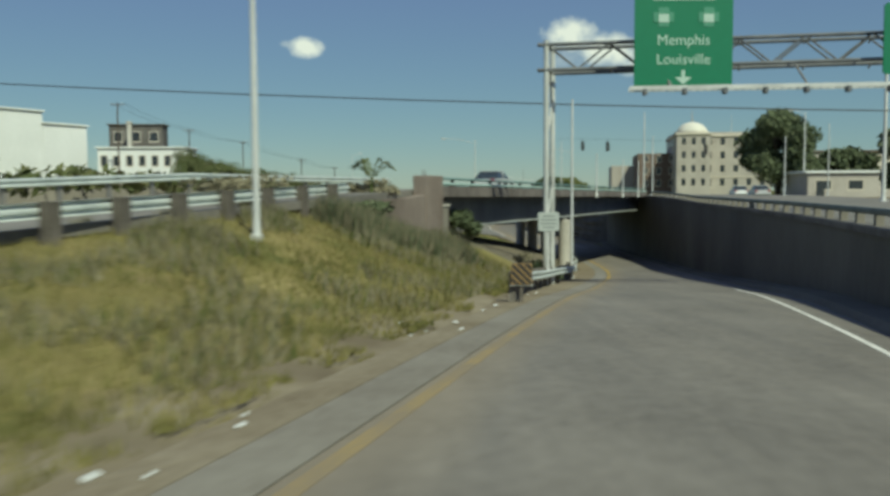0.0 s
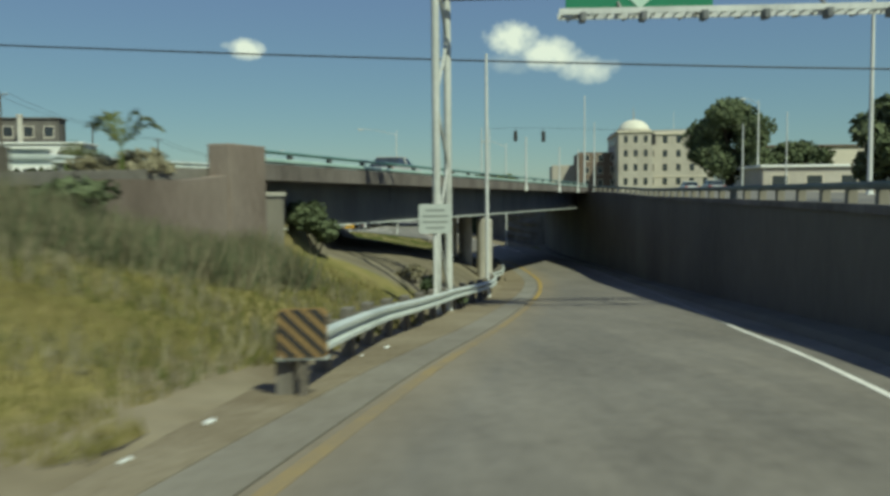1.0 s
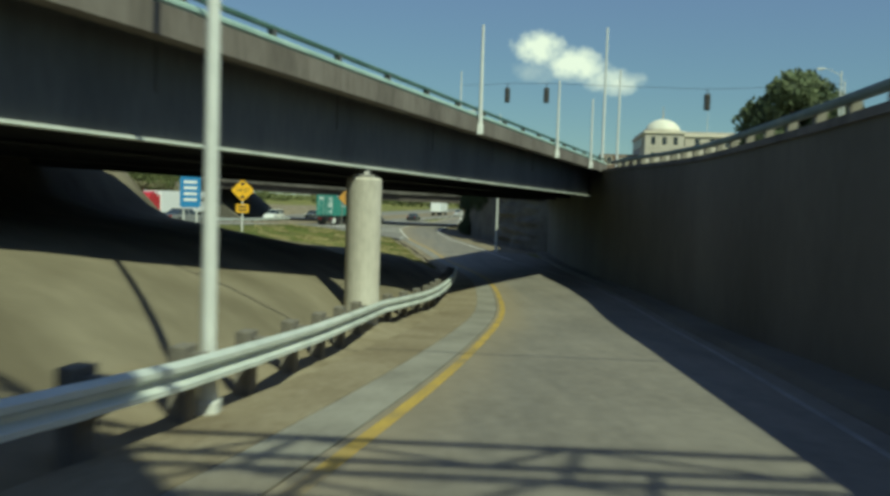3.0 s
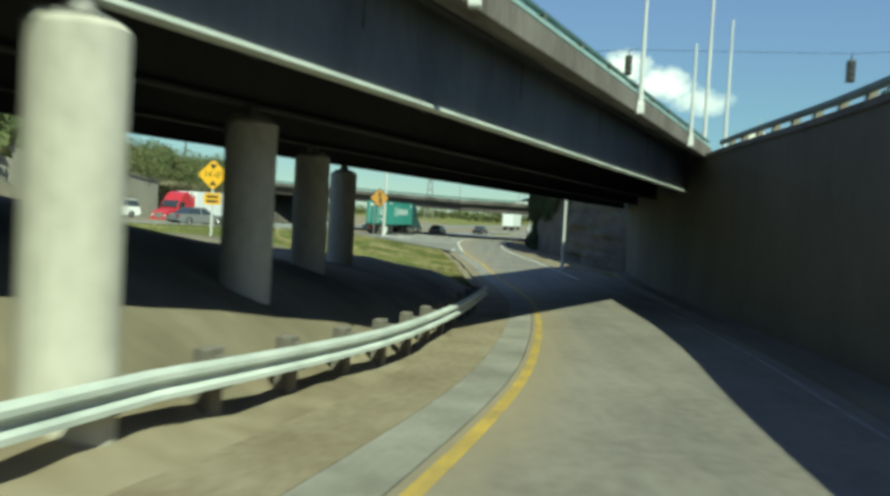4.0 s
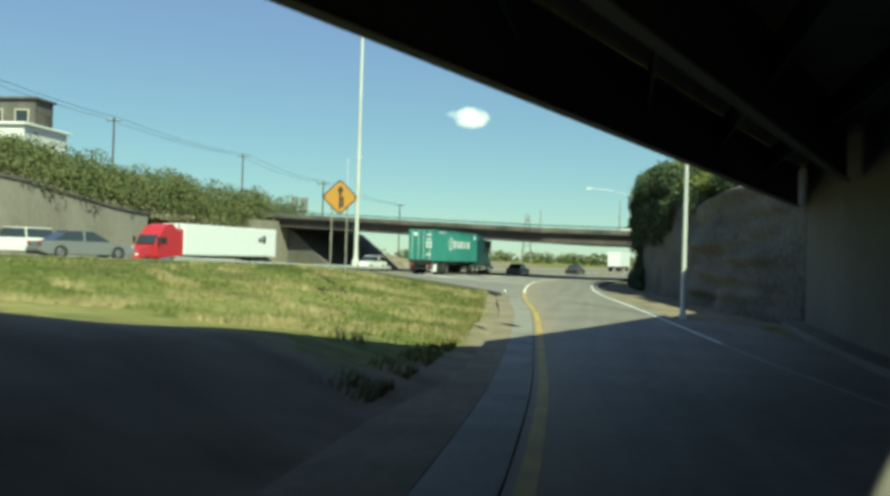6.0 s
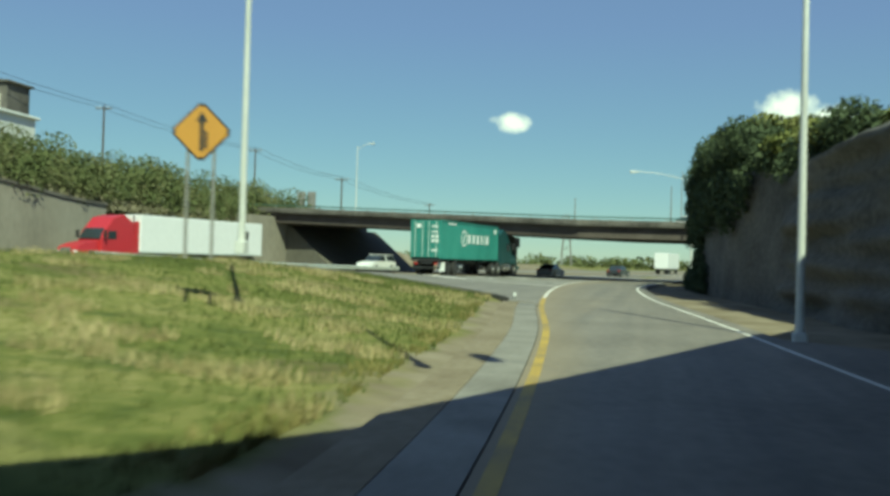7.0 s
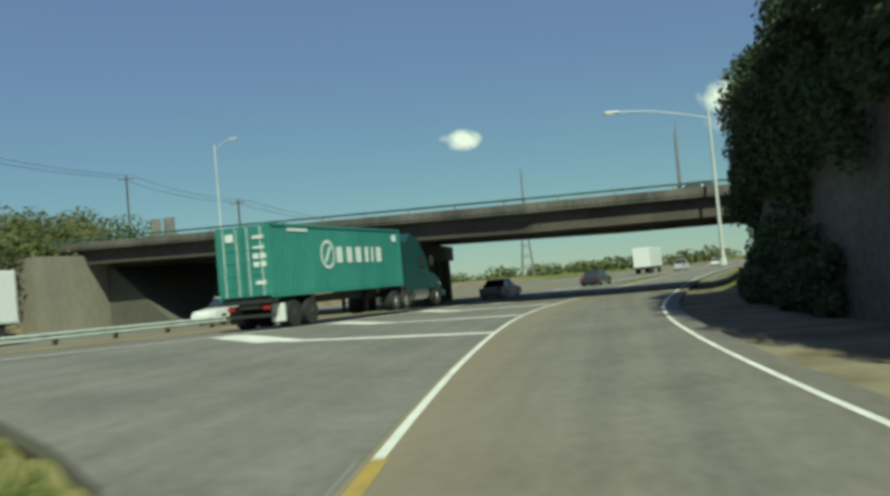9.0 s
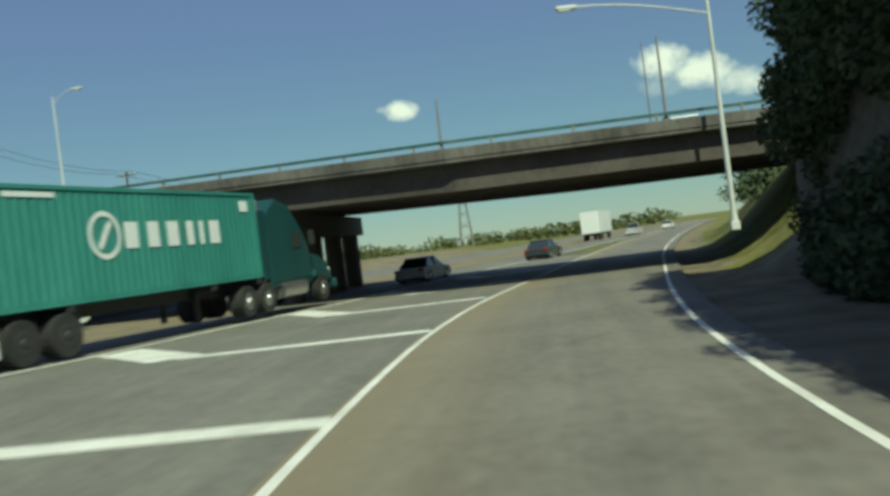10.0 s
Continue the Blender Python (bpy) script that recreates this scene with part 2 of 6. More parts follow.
TIMBER = material("grey_weathered_timber", [(0.10, 0.09, 0.075), (0.165, 0.15, 0.125), (0.225, 0.205, 0.175)], 2.2, 0.9, 0.3, stretch=(3, 3, 0.5))
POLE = material("aluminium_pole", [(0.44, 0.45, 0.43), (0.56, 0.57, 0.545), (0.64, 0.65, 0.62)], 1.0, 0.5, 0.05, stretch=(1, 1, 0.25))
GANTRY = material("weathered_gantry_paint", [(0.27, 0.275, 0.26), (0.46, 0.47, 0.44), (0.60, 0.61, 0.58)], 1.3, 0.55, 0.08, stretch=(1, 1, 0.3))
RUSTY = material("grey_steel", [(0.17, 0.165, 0.15), (0.25, 0.24, 0.225), (0.31, 0.30, 0.28)], 1.0, 0.55, 0.08, metal=0.3)
WOODPOLE = material("utility_pole_wood", [(0.06, 0.045, 0.033), (0.10, 0.078, 0.058)], 1.5, 0.9, 0.3, stretch=(6, 6, 0.5))
SIGNGREEN = plain("sign_green", (0.012, 0.16, 0.075), 0.45)
SIGNTEXT = plain("weathered_sign_white", (0.40, 0.54, 0.45), 0.6)
SHIELD = plain("faded_shield", (0.07, 0.25, 0.155), 0.6)
CHORD = material("dark_truss_steel", [(0.085, 0.09, 0.095), (0.13, 0.135, 0.14), (0.18, 0.185, 0.185)], 1.0, 0.6, 0.08)
# Line white greyed in its colour for the stretch shaded by the wall.
WHITE_SHADED = material("shade_grey_line_paint", [(0.16, 0.155, 0.145), (0.24, 0.235, 0.22), (0.33, 0.32, 0.30)], 1.2, 0.75, 0.1, fine=0.45)
SIGNWHITE = plain("sign_white", (0.72, 0.74, 0.72), 0.5)
SIGNYELLOW = plain("sign_yellow", (0.72, 0.40, 0.02), 0.5)
SIGNORANGE = plain("warning_sign_amber", (0.46, 0.23, 0.04), 0.55)
SIGNBLUE = plain("sign_blue", (0.03, 0.19, 0.42), 0.5)
BLACK = plain("black_paint", (0.02, 0.02, 0.02), 0.6)
RUBBER = material("tyre_rubber", [(0.018, 0.018, 0.018), (0.035, 0.034, 0.033)], 3.0, 0.85, 0.15)
CHROME = plain("bright_metal", (0.62, 0.62, 0.62), 0.25, metal=0.9)
GLASS = plain("vehicle_glass", (0.03, 0.038, 0.042), 0.12, spec=0.8)
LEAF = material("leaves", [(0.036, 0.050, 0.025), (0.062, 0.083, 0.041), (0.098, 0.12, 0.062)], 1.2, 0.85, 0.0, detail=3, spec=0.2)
LEAF_DRY = material("sunny_leaves", [(0.045, 0.060, 0.014), (0.085, 0.105, 0.028), (0.15, 0.15, 0.05)], 1.2, 0.85, 0.0, detail=3, spec=0.2)
# Bank-top copy of the leaves, with sunlight put into the colour.
LEAF_SUN = material("sun_tinted_bank_leaves", [(0.085, 0.098, 0.028), (0.15, 0.16, 0.048), (0.24, 0.23, 0.09)], 0.8, 0.85, 0.0, detail=3, spec=0.2)
LEAF_HEDGE = material("hedge_leaves", [(0.055, 0.075, 0.025), (0.10, 0.115, 0.045), (0.16, 0.15, 0.075)], 0.4, 0.85, 0.0, detail=4, spec=0.2)
BARK = material("bark", [(0.05, 0.04, 0.03), (0.10, 0.08, 0.06)], 2.0, 0.95, 0.5, stretch=(4, 4, 0.6))
WEED = material("weeds", [(0.10, 0.105, 0.035), (0.18, 0.165, 0.06), (0.30, 0.25, 0.12)], 0.6, 0.9, 0.0, spec=0.1)
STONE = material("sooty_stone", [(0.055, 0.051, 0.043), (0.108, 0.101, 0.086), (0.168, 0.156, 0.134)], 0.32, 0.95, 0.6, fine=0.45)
BRICK = material("pale_stone_facade", [(0.33, 0.30, 0.255), (0.41, 0.375, 0.325), (0.46, 0.425, 0.37)], 0.2, 0.9, 0.15)
BROWN = material("brown_abutment", [(0.125, 0.098, 0.078), (0.19, 0.152, 0.125), (0.245, 0.205, 0.17)], 0.6, 0.9, 0.35, stretch=(1, 1, 0.35))
DARKWIN = plain("window_dark", (0.035, 0.04, 0.045), 0.2, spec=0.7)


# ---- building tools ----
def part(name, bm, mat, parent=None, label="", smooth=False):
    me = bpy.data.meshes.new(name)
    bmesh.ops.recalc_face_normals(bm, faces=bm.faces)
    bm.to_mesh(me)
    bm.free()
    me.materials.append(mat)
    if smooth:
        me.polygons.foreach_set("use_smooth", [True] * len(me.polygons))
    ob = new(name, me)
    if parent is not None:
        ob.parent = parent
    if label:
        tagged(ob, label)
    return ob


def thing(name, label, category, m=None, group="", kind=""):
    ob = new(name)
    ob.empty_display_size = 0.2
    if m is not None:
        ob.matrix_world = m
    return tagged(ob, label, category, group, kind)


def box(bm, c, s, m=None, bevel=0.0):
    """A box with centre c and full sizes s."""
    t = Matrix.Translation(c) @ Matrix.Diagonal((*s, 1))
    r = bmesh.ops.create_cube(bm, size=1, matrix=(m @ t) if m is not None else t)
    if bevel:
        edges = {e for v in r["verts"] for e in v.link_edges}
        bmesh.ops.bevel(bm, geom=list(edges), offset=bevel, segments=2, affect="EDGES", profile=0.5)
    return bm


def tube(bm, p, q, r0, r1=None, seg=10):
    """A round bar from p to q that tapers from r0 to r1."""
    p, q = Vector(p), Vector(q)
    d = q - p
    m = Matrix.Translation((p + q) / 2) @ d.to_track_quat("Z", "Y").to_matrix().to_4x4()
    bmesh.ops.create_cone(bm, cap_ends=True, segments=seg, radius1=r0, radius2=r0 if r1 is None else r1, depth=d.length, matrix=m)
    return bm


def pipe(bm, pts, r, seg=8):
    """One bent round bar through a row of points."""
    pts = [Vector(p) for p in pts]
    rings = []
    for i, p in enumerate(pts):
        d = (pts[min(i + 1, len(pts) - 1)] - pts[max(i - 1, 0)]).normalized()
        side = d.cross(Vector((0, 0, 1)) if abs(d.z) < 0.9 else Vector((1, 0, 0))).normalized()
        up = side.cross(d)
        rings.append([bm.verts.new(p + (side * math.cos(a) + up * math.sin(a)) * r) for a in [2 * math.pi * k / seg for k in range(seg)]])
    for a, b in zip(rings, rings[1:]):
        for k in range(seg):
            bm.faces.new((a[k], a[(k + 1) % seg], b[(k + 1) % seg], b[k]))
    bm.faces.new(rings[0])
    bm.faces.new(rings[-1][::-1])
    return bm


def B():
    return bmesh.new()


def smooth_line(ctrl, step=2.0):
    """A smooth plan curve through (y, x) pairs, as a list of (x, y)."""
    ctrl = sorted(ctrl)
    ys = np.array([c[0] for c in ctrl], float)
    xs = np.array([c[1] for c in ctrl], float)
    fine = np.arange(ys[0], ys[-1] + 1e-6, 1.0)
    val = np.interp(fine, ys, xs)
    k = np.hanning(13)
    k /= k.sum()
    pad = np.r_[val[0] + (val[0] - val[6:0:-1]), val, val[-1] + (val[-1] - val[-2:-8:-1])]
    val = np.convolve(pad, k, "valid")
    return fine, val


LY, LX = smooth_line([(-60, -17.5), (-20, -7.6), (0, -2.6), (10, -0.1), (20, 2.3), (36, 6.3), (41, 7.5), (52, 9.9), (62, 11.7), (68, 12.6), (77, 13.3), (86, 13.6), (95, 13.2), (109, 12.1), (118, 11.3), (127, 10.0), (134, 9.3), (142, 8.7), (150, 8.3), (158, 8.1), (166, 8.5), (180, 10.3), (197, 12.6), (230, 18), (300, 32), (420, 58)])
RY, RX = smooth_line([(-60, -12), (-20, -2.2), (0, 3.3), (12, 6.4), (20, 8.3), (29, 10.3), (36, 11.9), (46, 14.0), (58, 16.2), (70, 17.9), (80, 18.6), (90, 18.9), (100, 18.5), (110, 17.6), (120, 16.3), (127, 15.3), (134, 14.2), (142, 13.5), (150, 13.2), (157, 13.4), (165, 14.1), (185, 16.4), (200, 18.5), (230, 23.5), (300, 37), (420, 62)])
ZY, ZZ = smooth_line([(-60, 8.0), (-20, 6.1), (0, 5.25), (13, 4.64), (26, 3.85), (32, 3.28), (45.6, 2.25), (59, 1.31), (66, 0.87), (74, 0.58), (81, 0.41), (88, 0.19), (96, -0.05), (103, -0.24), (111, -0.25), (118, -0.16), (126, -0.06), (140, 0.10), (150, 0.15), (180, 0.1), (420, 0.1)])
# right edge of the main carriageway, with its height
FY, FX = smooth_line([(52, -122), (64, -92), (78, -62), (86, -47), (93, -36), (101, -24), (110, -15), (122, -8), (135, -3.9), (142, -2.5), (150.5, -1.0), (158.5, -0.1), (167.5, 1.2), (177, 2.9), (190, 6.0), (210, 11.2), (240, 18.5), (300, 32), (420, 58)])


def left_x(y):
    return float(np.interp(y, LY, LX))


def right_x(y):
    return float(np.interp(y, RY, RX))


def ramp_z(y):
    return float(np.interp(y, ZY, ZZ))


def main_x(y):
    return float(np.interp(y, FY, FX))


def main_z(y):
    return float(np.interp(y, [60, 110, 130, 142, 150, 160, 175, 420], [2.1, 1.75, 1.35, 0.85, 0.62, 0.4, 0.2, 0.1]))


WALL_PLAN = [(-60, -13.5), (-20, -1.0), (5, 6.0), (20, 10.0), (32.5, 12.9), (54, 16.7), (68, 18.9), (74, 19.5), (87, 20.2), (92, 20.6), (117, 22.0)]


def wall_x(y):
    return float(np.interp(y, [p[0] for p in WALL_PLAN], [p[1] for p in WALL_PLAN]))


def sweep(bm, path, profile, closed=True, caps=True):
    """Sweeps a profile of (to the right, up) along a path of 3D points."""
    path = [Vector(p) for p in path]
    rows = []
    for i, p in enumerate(path):
        d = path[min(i + 1, len(path) - 1)] - path[max(i - 1, 0)]
        d.z = 0
        d.normalize()
        r = Vector((d.y, -d.x, 0))
        prof = profile(i) if callable(profile) else profile
        rows.append([bm.verts.new(p + r * u + Vector((0, 0, w))) for u, w in prof])
    n = len(rows[0])
    for a, b in zip(rows, rows[1:]):
        for k in range(n if closed else n - 1):
            bm.faces.new((a[k], a[(k + 1) % n], b[(k + 1) % n], b[k]))
    if closed and caps:
        bm.faces.new(rows[0])
        bm.faces.new(rows[-1][::-1])
    return bm


def rect(u0, u1, w0, w1):
    return [(u0, w0), (u1, w0), (u1, w1), (u0, w1)]


def steps(a, b, s):
    n = max(1, int(round(abs(b - a) / s)))
    return [a + (b - a) * i / n for i in range(n + 1)]


# ---- ground ----
D1 = Vector((0.367, 0.930, 0)).normalized()      # the first bridge's line
N1 = Vector((-D1.y, D1.x, 0))
P1 = Vector((8.24, 59.56, 0))                    # its near girder at the first column


def on_bridge(s, off, z=0.0):
    p = P1 + D1 * s + N1 * off
    return Vector((p.x, p.y, z))


def upper_z(y):
    return float(np.interp(y, [-80, -20, 0, 17, 26, 37, 200], [3.6, 4.9, 5.55, 6.25, 6.65, 7.1, 7.1]))


BANK_PLAN = [(117, 22.0), (124, 20.5), (133, 19.0), (142, 17.6), (150, 17.0), (158, 17.2), (166, 17.9)]


def bank_x(y):
    return float(np.interp(y, [p[0] for p in BANK_PLAN], [p[1] for p in BANK_PLAN]))


FPTS = np.stack([FX, FY], 1)
FTAN = np.gradient(FPTS, axis=0)
FTAN /= np.linalg.norm(FTAN, axis=1)[:, None]


def main_offset(x, y):
    """How far a place lies to the right of the main carriageway's right line, and that line's y there."""
    q = np.array([x, y]) - FPTS
    k = int(np.argmin((q ** 2).sum(1)))
    return float(q[k, 0] * FTAN[k, 1] - q[k, 1] * FTAN[k, 0]), float(FY[k])


def ease(a, b, v):
    t = min(1.0, max(0.0, (v - a) / (b - a)))
    return t * t * (3 - 2 * t)


def gore_left(y):
    tip = 8.5 - 10.5 * ease(130, 142, y)
    a = main_x(y) + 2.15 - 2.0 * ease(130, 141, y)
    return max(a, tip) if y < 142 else a


def ground_z(x, y):
    zr, xl = ramp_z(y), left_x(y) - 1.6
    u, yk = main_offset(x, y)
    if y < 118 and x > wall_x(y) + 1.25:
        return 5.95
    if 118 <= y and x > (bank_x(y) + 1.25 if y < 166 else right_x(y) + 1.9):
        if y < 166:
            return 5.6
        e = x - right_x(y) - 1.9
        top = 5.2 * (1 - ease(196, 250, y)) + 0.3
        return zr - 0.1 + top * ease(0, 8, e)
    if x >= xl - 0.2:
        return zr - 0.15
    zm = main_z(yk)
    if y > 128.5 and main_x(y) - 2 < x and y < 215:
        t = (xl - x) / max(0.5, xl - main_x(y))
        return zr + (zm - zr) * min(1.0, max(0.0, t)) - (0.25 if x > gore_left(y) + 0.4 or u < 1.7 else 0.02)
    if -31.0 < u < 3.0 and y < 260:
        return zm - 0.15
    if u <= -31.0 and y < 320:
        return zm + ((6.2 - 1.6 * ease(160, 180, y)) * ease(-31, -42, u) + 1.0) * (1 - 0.8 * ease(205, 245, y))
    e = xl - x
    rel = Vector((x, y, 0)) - P1
    s, off = rel.dot(D1), rel.dot(N1)
    s_end = -24.3 + off * 2.3
    low = zr + 0.95 * ease(0, 3.2, e)
    low += (max(zm, 1.6) - low) * ease(3, 26, e) if y < 150 else (zm - low) * ease(0, 6, e)
    paved = zr + float(np.interp(e, [0, 1.15, 1.8, 2.5, 4.2, 5, 12, 20], [0, 0.05, 0.6, 1.05, 1.75, 2.0, 3.2, 3.6]))
    level = zr + float(np.interp(e, [0, 1.0, 2.0, 3.0, 5, 7.3, 10, 14], [0, 0.05, 0.6, 1.0, 1.42, 1.5, 1.85, 1.95]))
    slab = paved + (level - paved) * ease(68, 77, y)
    low = slab + (low - slab) * max(ease(86, 94, y), ease(14, 22, e))
    if y > 90:
        w = ease(0.0, 1.0, (e) / max(0.5, e + max(0.0, u - 3.0)))
        low = low * (1 - ease(90, 108, y)) + (zr + (zm - 0.05 - zr) * w) * ease(90, 108, y)
    if off < 0:
        xu = -0.5 - 0.394 * (36 - y)
        t = e / max(1.0, xl - xu)
        crest = upper_z(y) - 0.2 - 2.0 * ease(24, 34, y)
        high = zr + (crest - zr) * (0.3 * t + 0.7 * ease(0.05, 1.0, t))
        return high + (low - high) * ease(33, 42, y)
    up = upper_z(P1.y + D1.y * s)
    if off < 10.5:
        return low + (up - 0.2 - low) * ease(5.0, -0.5, s - s_end)
    back = low + (up - 0.2 - low) * ease(17, 10.5, off)
    return low + (back - low) * ease(6.0, -0.5, s - s_end)


def spread(inner0, inner1, step, outer0, outer1):
    a = list(np.arange(inner0, inner1 + 1e-6, step))
    d, lo = step, inner0
    while lo > outer0:
        d *= 1.35
        lo -= d
        a.insert(0, lo)
    d, hi = step, inner1
    while hi < outer1:
        d *= 1.35
        hi += d
        a.append(hi)
    return a


gx, gy = spread(-52, 46, 1.0, -2600, 2600), spread(-30, 215, 1.0, -1500, 4000)
gv, gf, sand_mask, dust_mask, dry_mask, green_mask = [], [], [], [], [], []
for yy in gy:
    for xx in gx:
        cx, cy = min(110, max(-110, xx)), min(400, max(-60, yy))
        n1 = noise.noise(Vector((xx * 0.23, yy * 0.23, 0)))
        on_paving = (xx > left_x(cy) - 2.2 and xx < wall_x(cy) + 1.3) if cy < 117 else xx > left_x(cy) - 2.2 and xx < right_x(cy) + 4.4
        on_paving = on_paving or (cy > 126 and main_x(cy) - 6 < xx < left_x(cy))
        gv.append((xx, yy, ground_z(cx, cy) + (0.0 if on_paving else 0.06 * n1)))
        lx = left_x(cy)
        s = ease(38.5, 41.5, yy - 0.35 * (xx - 4)) * ease(97, 91, yy) * ease(-8, -3, xx) * (1.0 if xx < lx + 3 else 0.0)
        if cy < 117 and xx > wall_x(cy) + 1 and xx < 60:
            s = 0.8
        sand_mask.append(s)
        d = ease(-4.2 + 1.3 * ease(90, 100, yy), -1.8 + 0.2 * ease(90, 100, yy), xx - lx) * (1.0 if xx < lx + 3 else 0.0) * ease(140, 128, yy)
        if cy > 117 and right_x(cy) < xx < right_x(cy) + 7:
            d = 1.0
        if 150 < cy < 300 and -70 < main_offset(cx, cy)[0] < -28:
            d = 0.85
        if cy > 168 and xx > right_x(cy) + 2.2:
            d = 0.0
        dust_mask.append(d)
        green_mask.append((1.0 - min(1.0, s)) * (1.0 - min(1.0, d)))
        dry_mask.append(ease(70, 20, yy))
W = len(gx)
for j in range(len(gy) - 1):
    for i in range(W - 1):
        gf.append((j * W + i, j * W + i + 1, (j + 1) * W + i + 1, (j + 1) * W + i))
gme = bpy.data.meshes.new("ground")
gme.from_pydata(gv, [], gf)
gme.materials.append(GRASS)
for key, values in (("sand", sand_mask), ("dust", dust_mask), ("dry", dry_mask), ("green", green_mask)):
    gme.attributes.new(key, "FLOAT", "POINT").data.foreach_set("value", values)
gme.polygons.foreach_set("use_smooth", [True] * len(gf))
tagged(new("ground", gme), "dry patchy grass and sandy earth beside the road", "ground", kind="structure")


# ---- roads ----
def strip(name, ys, x0, x1, lift, mat, label, category="road", thick=0.3, zf=ramp_z, cols=6, kind="structure"):
    """A paved strip between two plan lines x0(y) and x1(y)."""
    bm, rows = B(), []
    for y in ys:
        a, b = x0(y), x1(y)
        rows.append([bm.verts.new((a + (b - a) * k / cols, y, zf(y) + lift)) for k in range(cols + 1)])
    for p, q in zip(rows, rows[1:]):
        for k in range(cols):
            bm.faces.new((p[k], p[k + 1], q[k + 1], q[k]))
    r = bmesh.ops.extrude_face_region(bm, geom=bm.faces[:])
    bmesh.ops.translate(bm, verts=[v for v in r["geom"] if isinstance(v, bmesh.types.BMVert)], vec=(0, 0, -thick))
    return tagged(part(name, bm, mat), label, category, kind=kind)


def dusty(ob, width):
    """Marks the strip's left edge, where dust gathers."""
    me = ob.data
    val = [max(0.0, 1.0 - max(0.0, v.co.x - left_x(v.co.y)) / (width * (1 + 1.2 * ease(120, 132, v.co.y)))) * (1.0 if v.co.y > 60 else 0.75) for v in me.vertices]
    me.attributes.new("dust", "FLOAT", "POINT").data.foreach_set("value", val)


ALL = steps(-60, 420, 2.0)
slip_road = strip("road", ALL, lambda y: left_x(y) - 0.12, lambda y: (min(right_x(y) + 3.0, wall_x(y) - 0.02) if y < 117 else right_x(y) + 0.5), 0.0, ASPHALT, "smooth grey asphalt slip road curving down under the bridge", cols=12)
dusty(slip_road, 1.3)
strip("gutter", steps(-60, 46.5, 1.5), lambda y: left_x(y) - 0.85, lambda y: left_x(y) - 0.14, 0.012, GUTTER_OLD, "dust-covered concrete gutter beside the faded line", "gutter")
strip("gutter", steps(46.5, 134, 1.5), lambda y: left_x(y) - 0.85 + 0.6 * ease(128, 139, y), lambda y: left_x(y) - 0.14, 0.012, GUTTER, "pale concrete gutter beside the yellow line", "gutter")
strip("shoulder", steps(-60, 130, 1.5), lambda y: left_x(y) - 1.45 - 0.55 * ease(18, 26, y) + 0.5 * ease(90, 98, y), lambda y: left_x(y) - 0.855 + 0.4 * ease(128, 137, y), 0.018, DUST, "brown dusty hard shoulder behind the gutter", "shoulder", 0.22)
strip("yellow_line", steps(-60, 46, 1.5), lambda y: left_x(y) - 0.02, lambda y: left_x(y) + 0.16, 0.005, YELLOW_OLD, "faded dust-covered yellow edge line on the slip road", "road marking", 0.004, cols=1)
strip("yellow_line", steps(46, 134, 1.5), lambda y: left_x(y) - 0.02, lambda y: left_x(y) + 0.16, 0.005, YELLOW, "worn yellow edge line painted on the slip road", "road marking", 0.004, cols=1)
strip("white_line", steps(134, 420, 2.0), lambda y: left_x(y) - 0.02, lambda y: left_x(y) + 0.11, 0.005, WHITE, "white edge line painted beside the merging gore", "road marking", 0.004, cols=1)
strip("white_line", steps(-60, 33, 2.0), lambda y: right_x(y) - 0.11, right_x, 0.005, WHITE, "white edge line on the outer side of the slip road", "road marking", 0.004, cols=1)
# Wall shade is put into this stretch's grey colour.
strip("white_line", steps(33, 108, 2.0), lambda y: right_x(y) - 0.1, right_x, 0.005, WHITE_SHADED, "white edge line coloured grey to hold the wall's shade", "road marking", 0.004, cols=1)
strip("white_line", steps(108, 420, 2.0), lambda y: right_x(y) - 0.11, right_x, 0.005, WHITE, "white edge line on the outer side of the merging lane", "road marking", 0.004, cols=1)


def main_path(y0, y1, s=3.0, lift=0.0):
    out = []
    for y in steps(y0, y1, s):
        out.append(Vector((main_x(y), y, main_z(y) + lift)))
    return out


def main_strip(name, u0, u1, y0, y1, lift, mat, label, category, thick=0.25, s=3.0):
    return tagged(part(name, sweep(B(), main_path(y0, y1, s, lift), rect(u0, u1, -thick, 0.0)), mat), label, category, kind="structure")


mp = main_path(52, 420, 3.0)
tagged(part("road", sweep(B(), mp, lambda i: rect(-5.2, 2.2 - 1.95 * ease(130, 141, mp[i].y), -0.25, 0.0)), ASPHALT_OLD), "worn grey asphalt of the main carriageway", "road", kind="structure")
main_strip("road", -28.5, -15.0, 52, 420, 0.02, ASPHALT_OLD, "worn grey asphalt of the oncoming carriageway", "road")
main_strip("white_line", -0.2, 0.0, 52, 400, 0.006, WHITE, "white edge line of the main carriageway", "road marking", 0.005)
main_strip("median", -15.0, -5.2, 52, 420, 0.03, DUST, "bare brown dirt median between the carriageways", "median", 0.3)

def gore_z(x, y):
    a, b = left_x(y), main_x(y)
    t = (a - x) / max(0.5, a - b)
    return ramp_z(y) + (main_z(y) - ramp_z(y)) * min(1.0, max(0.0, t))


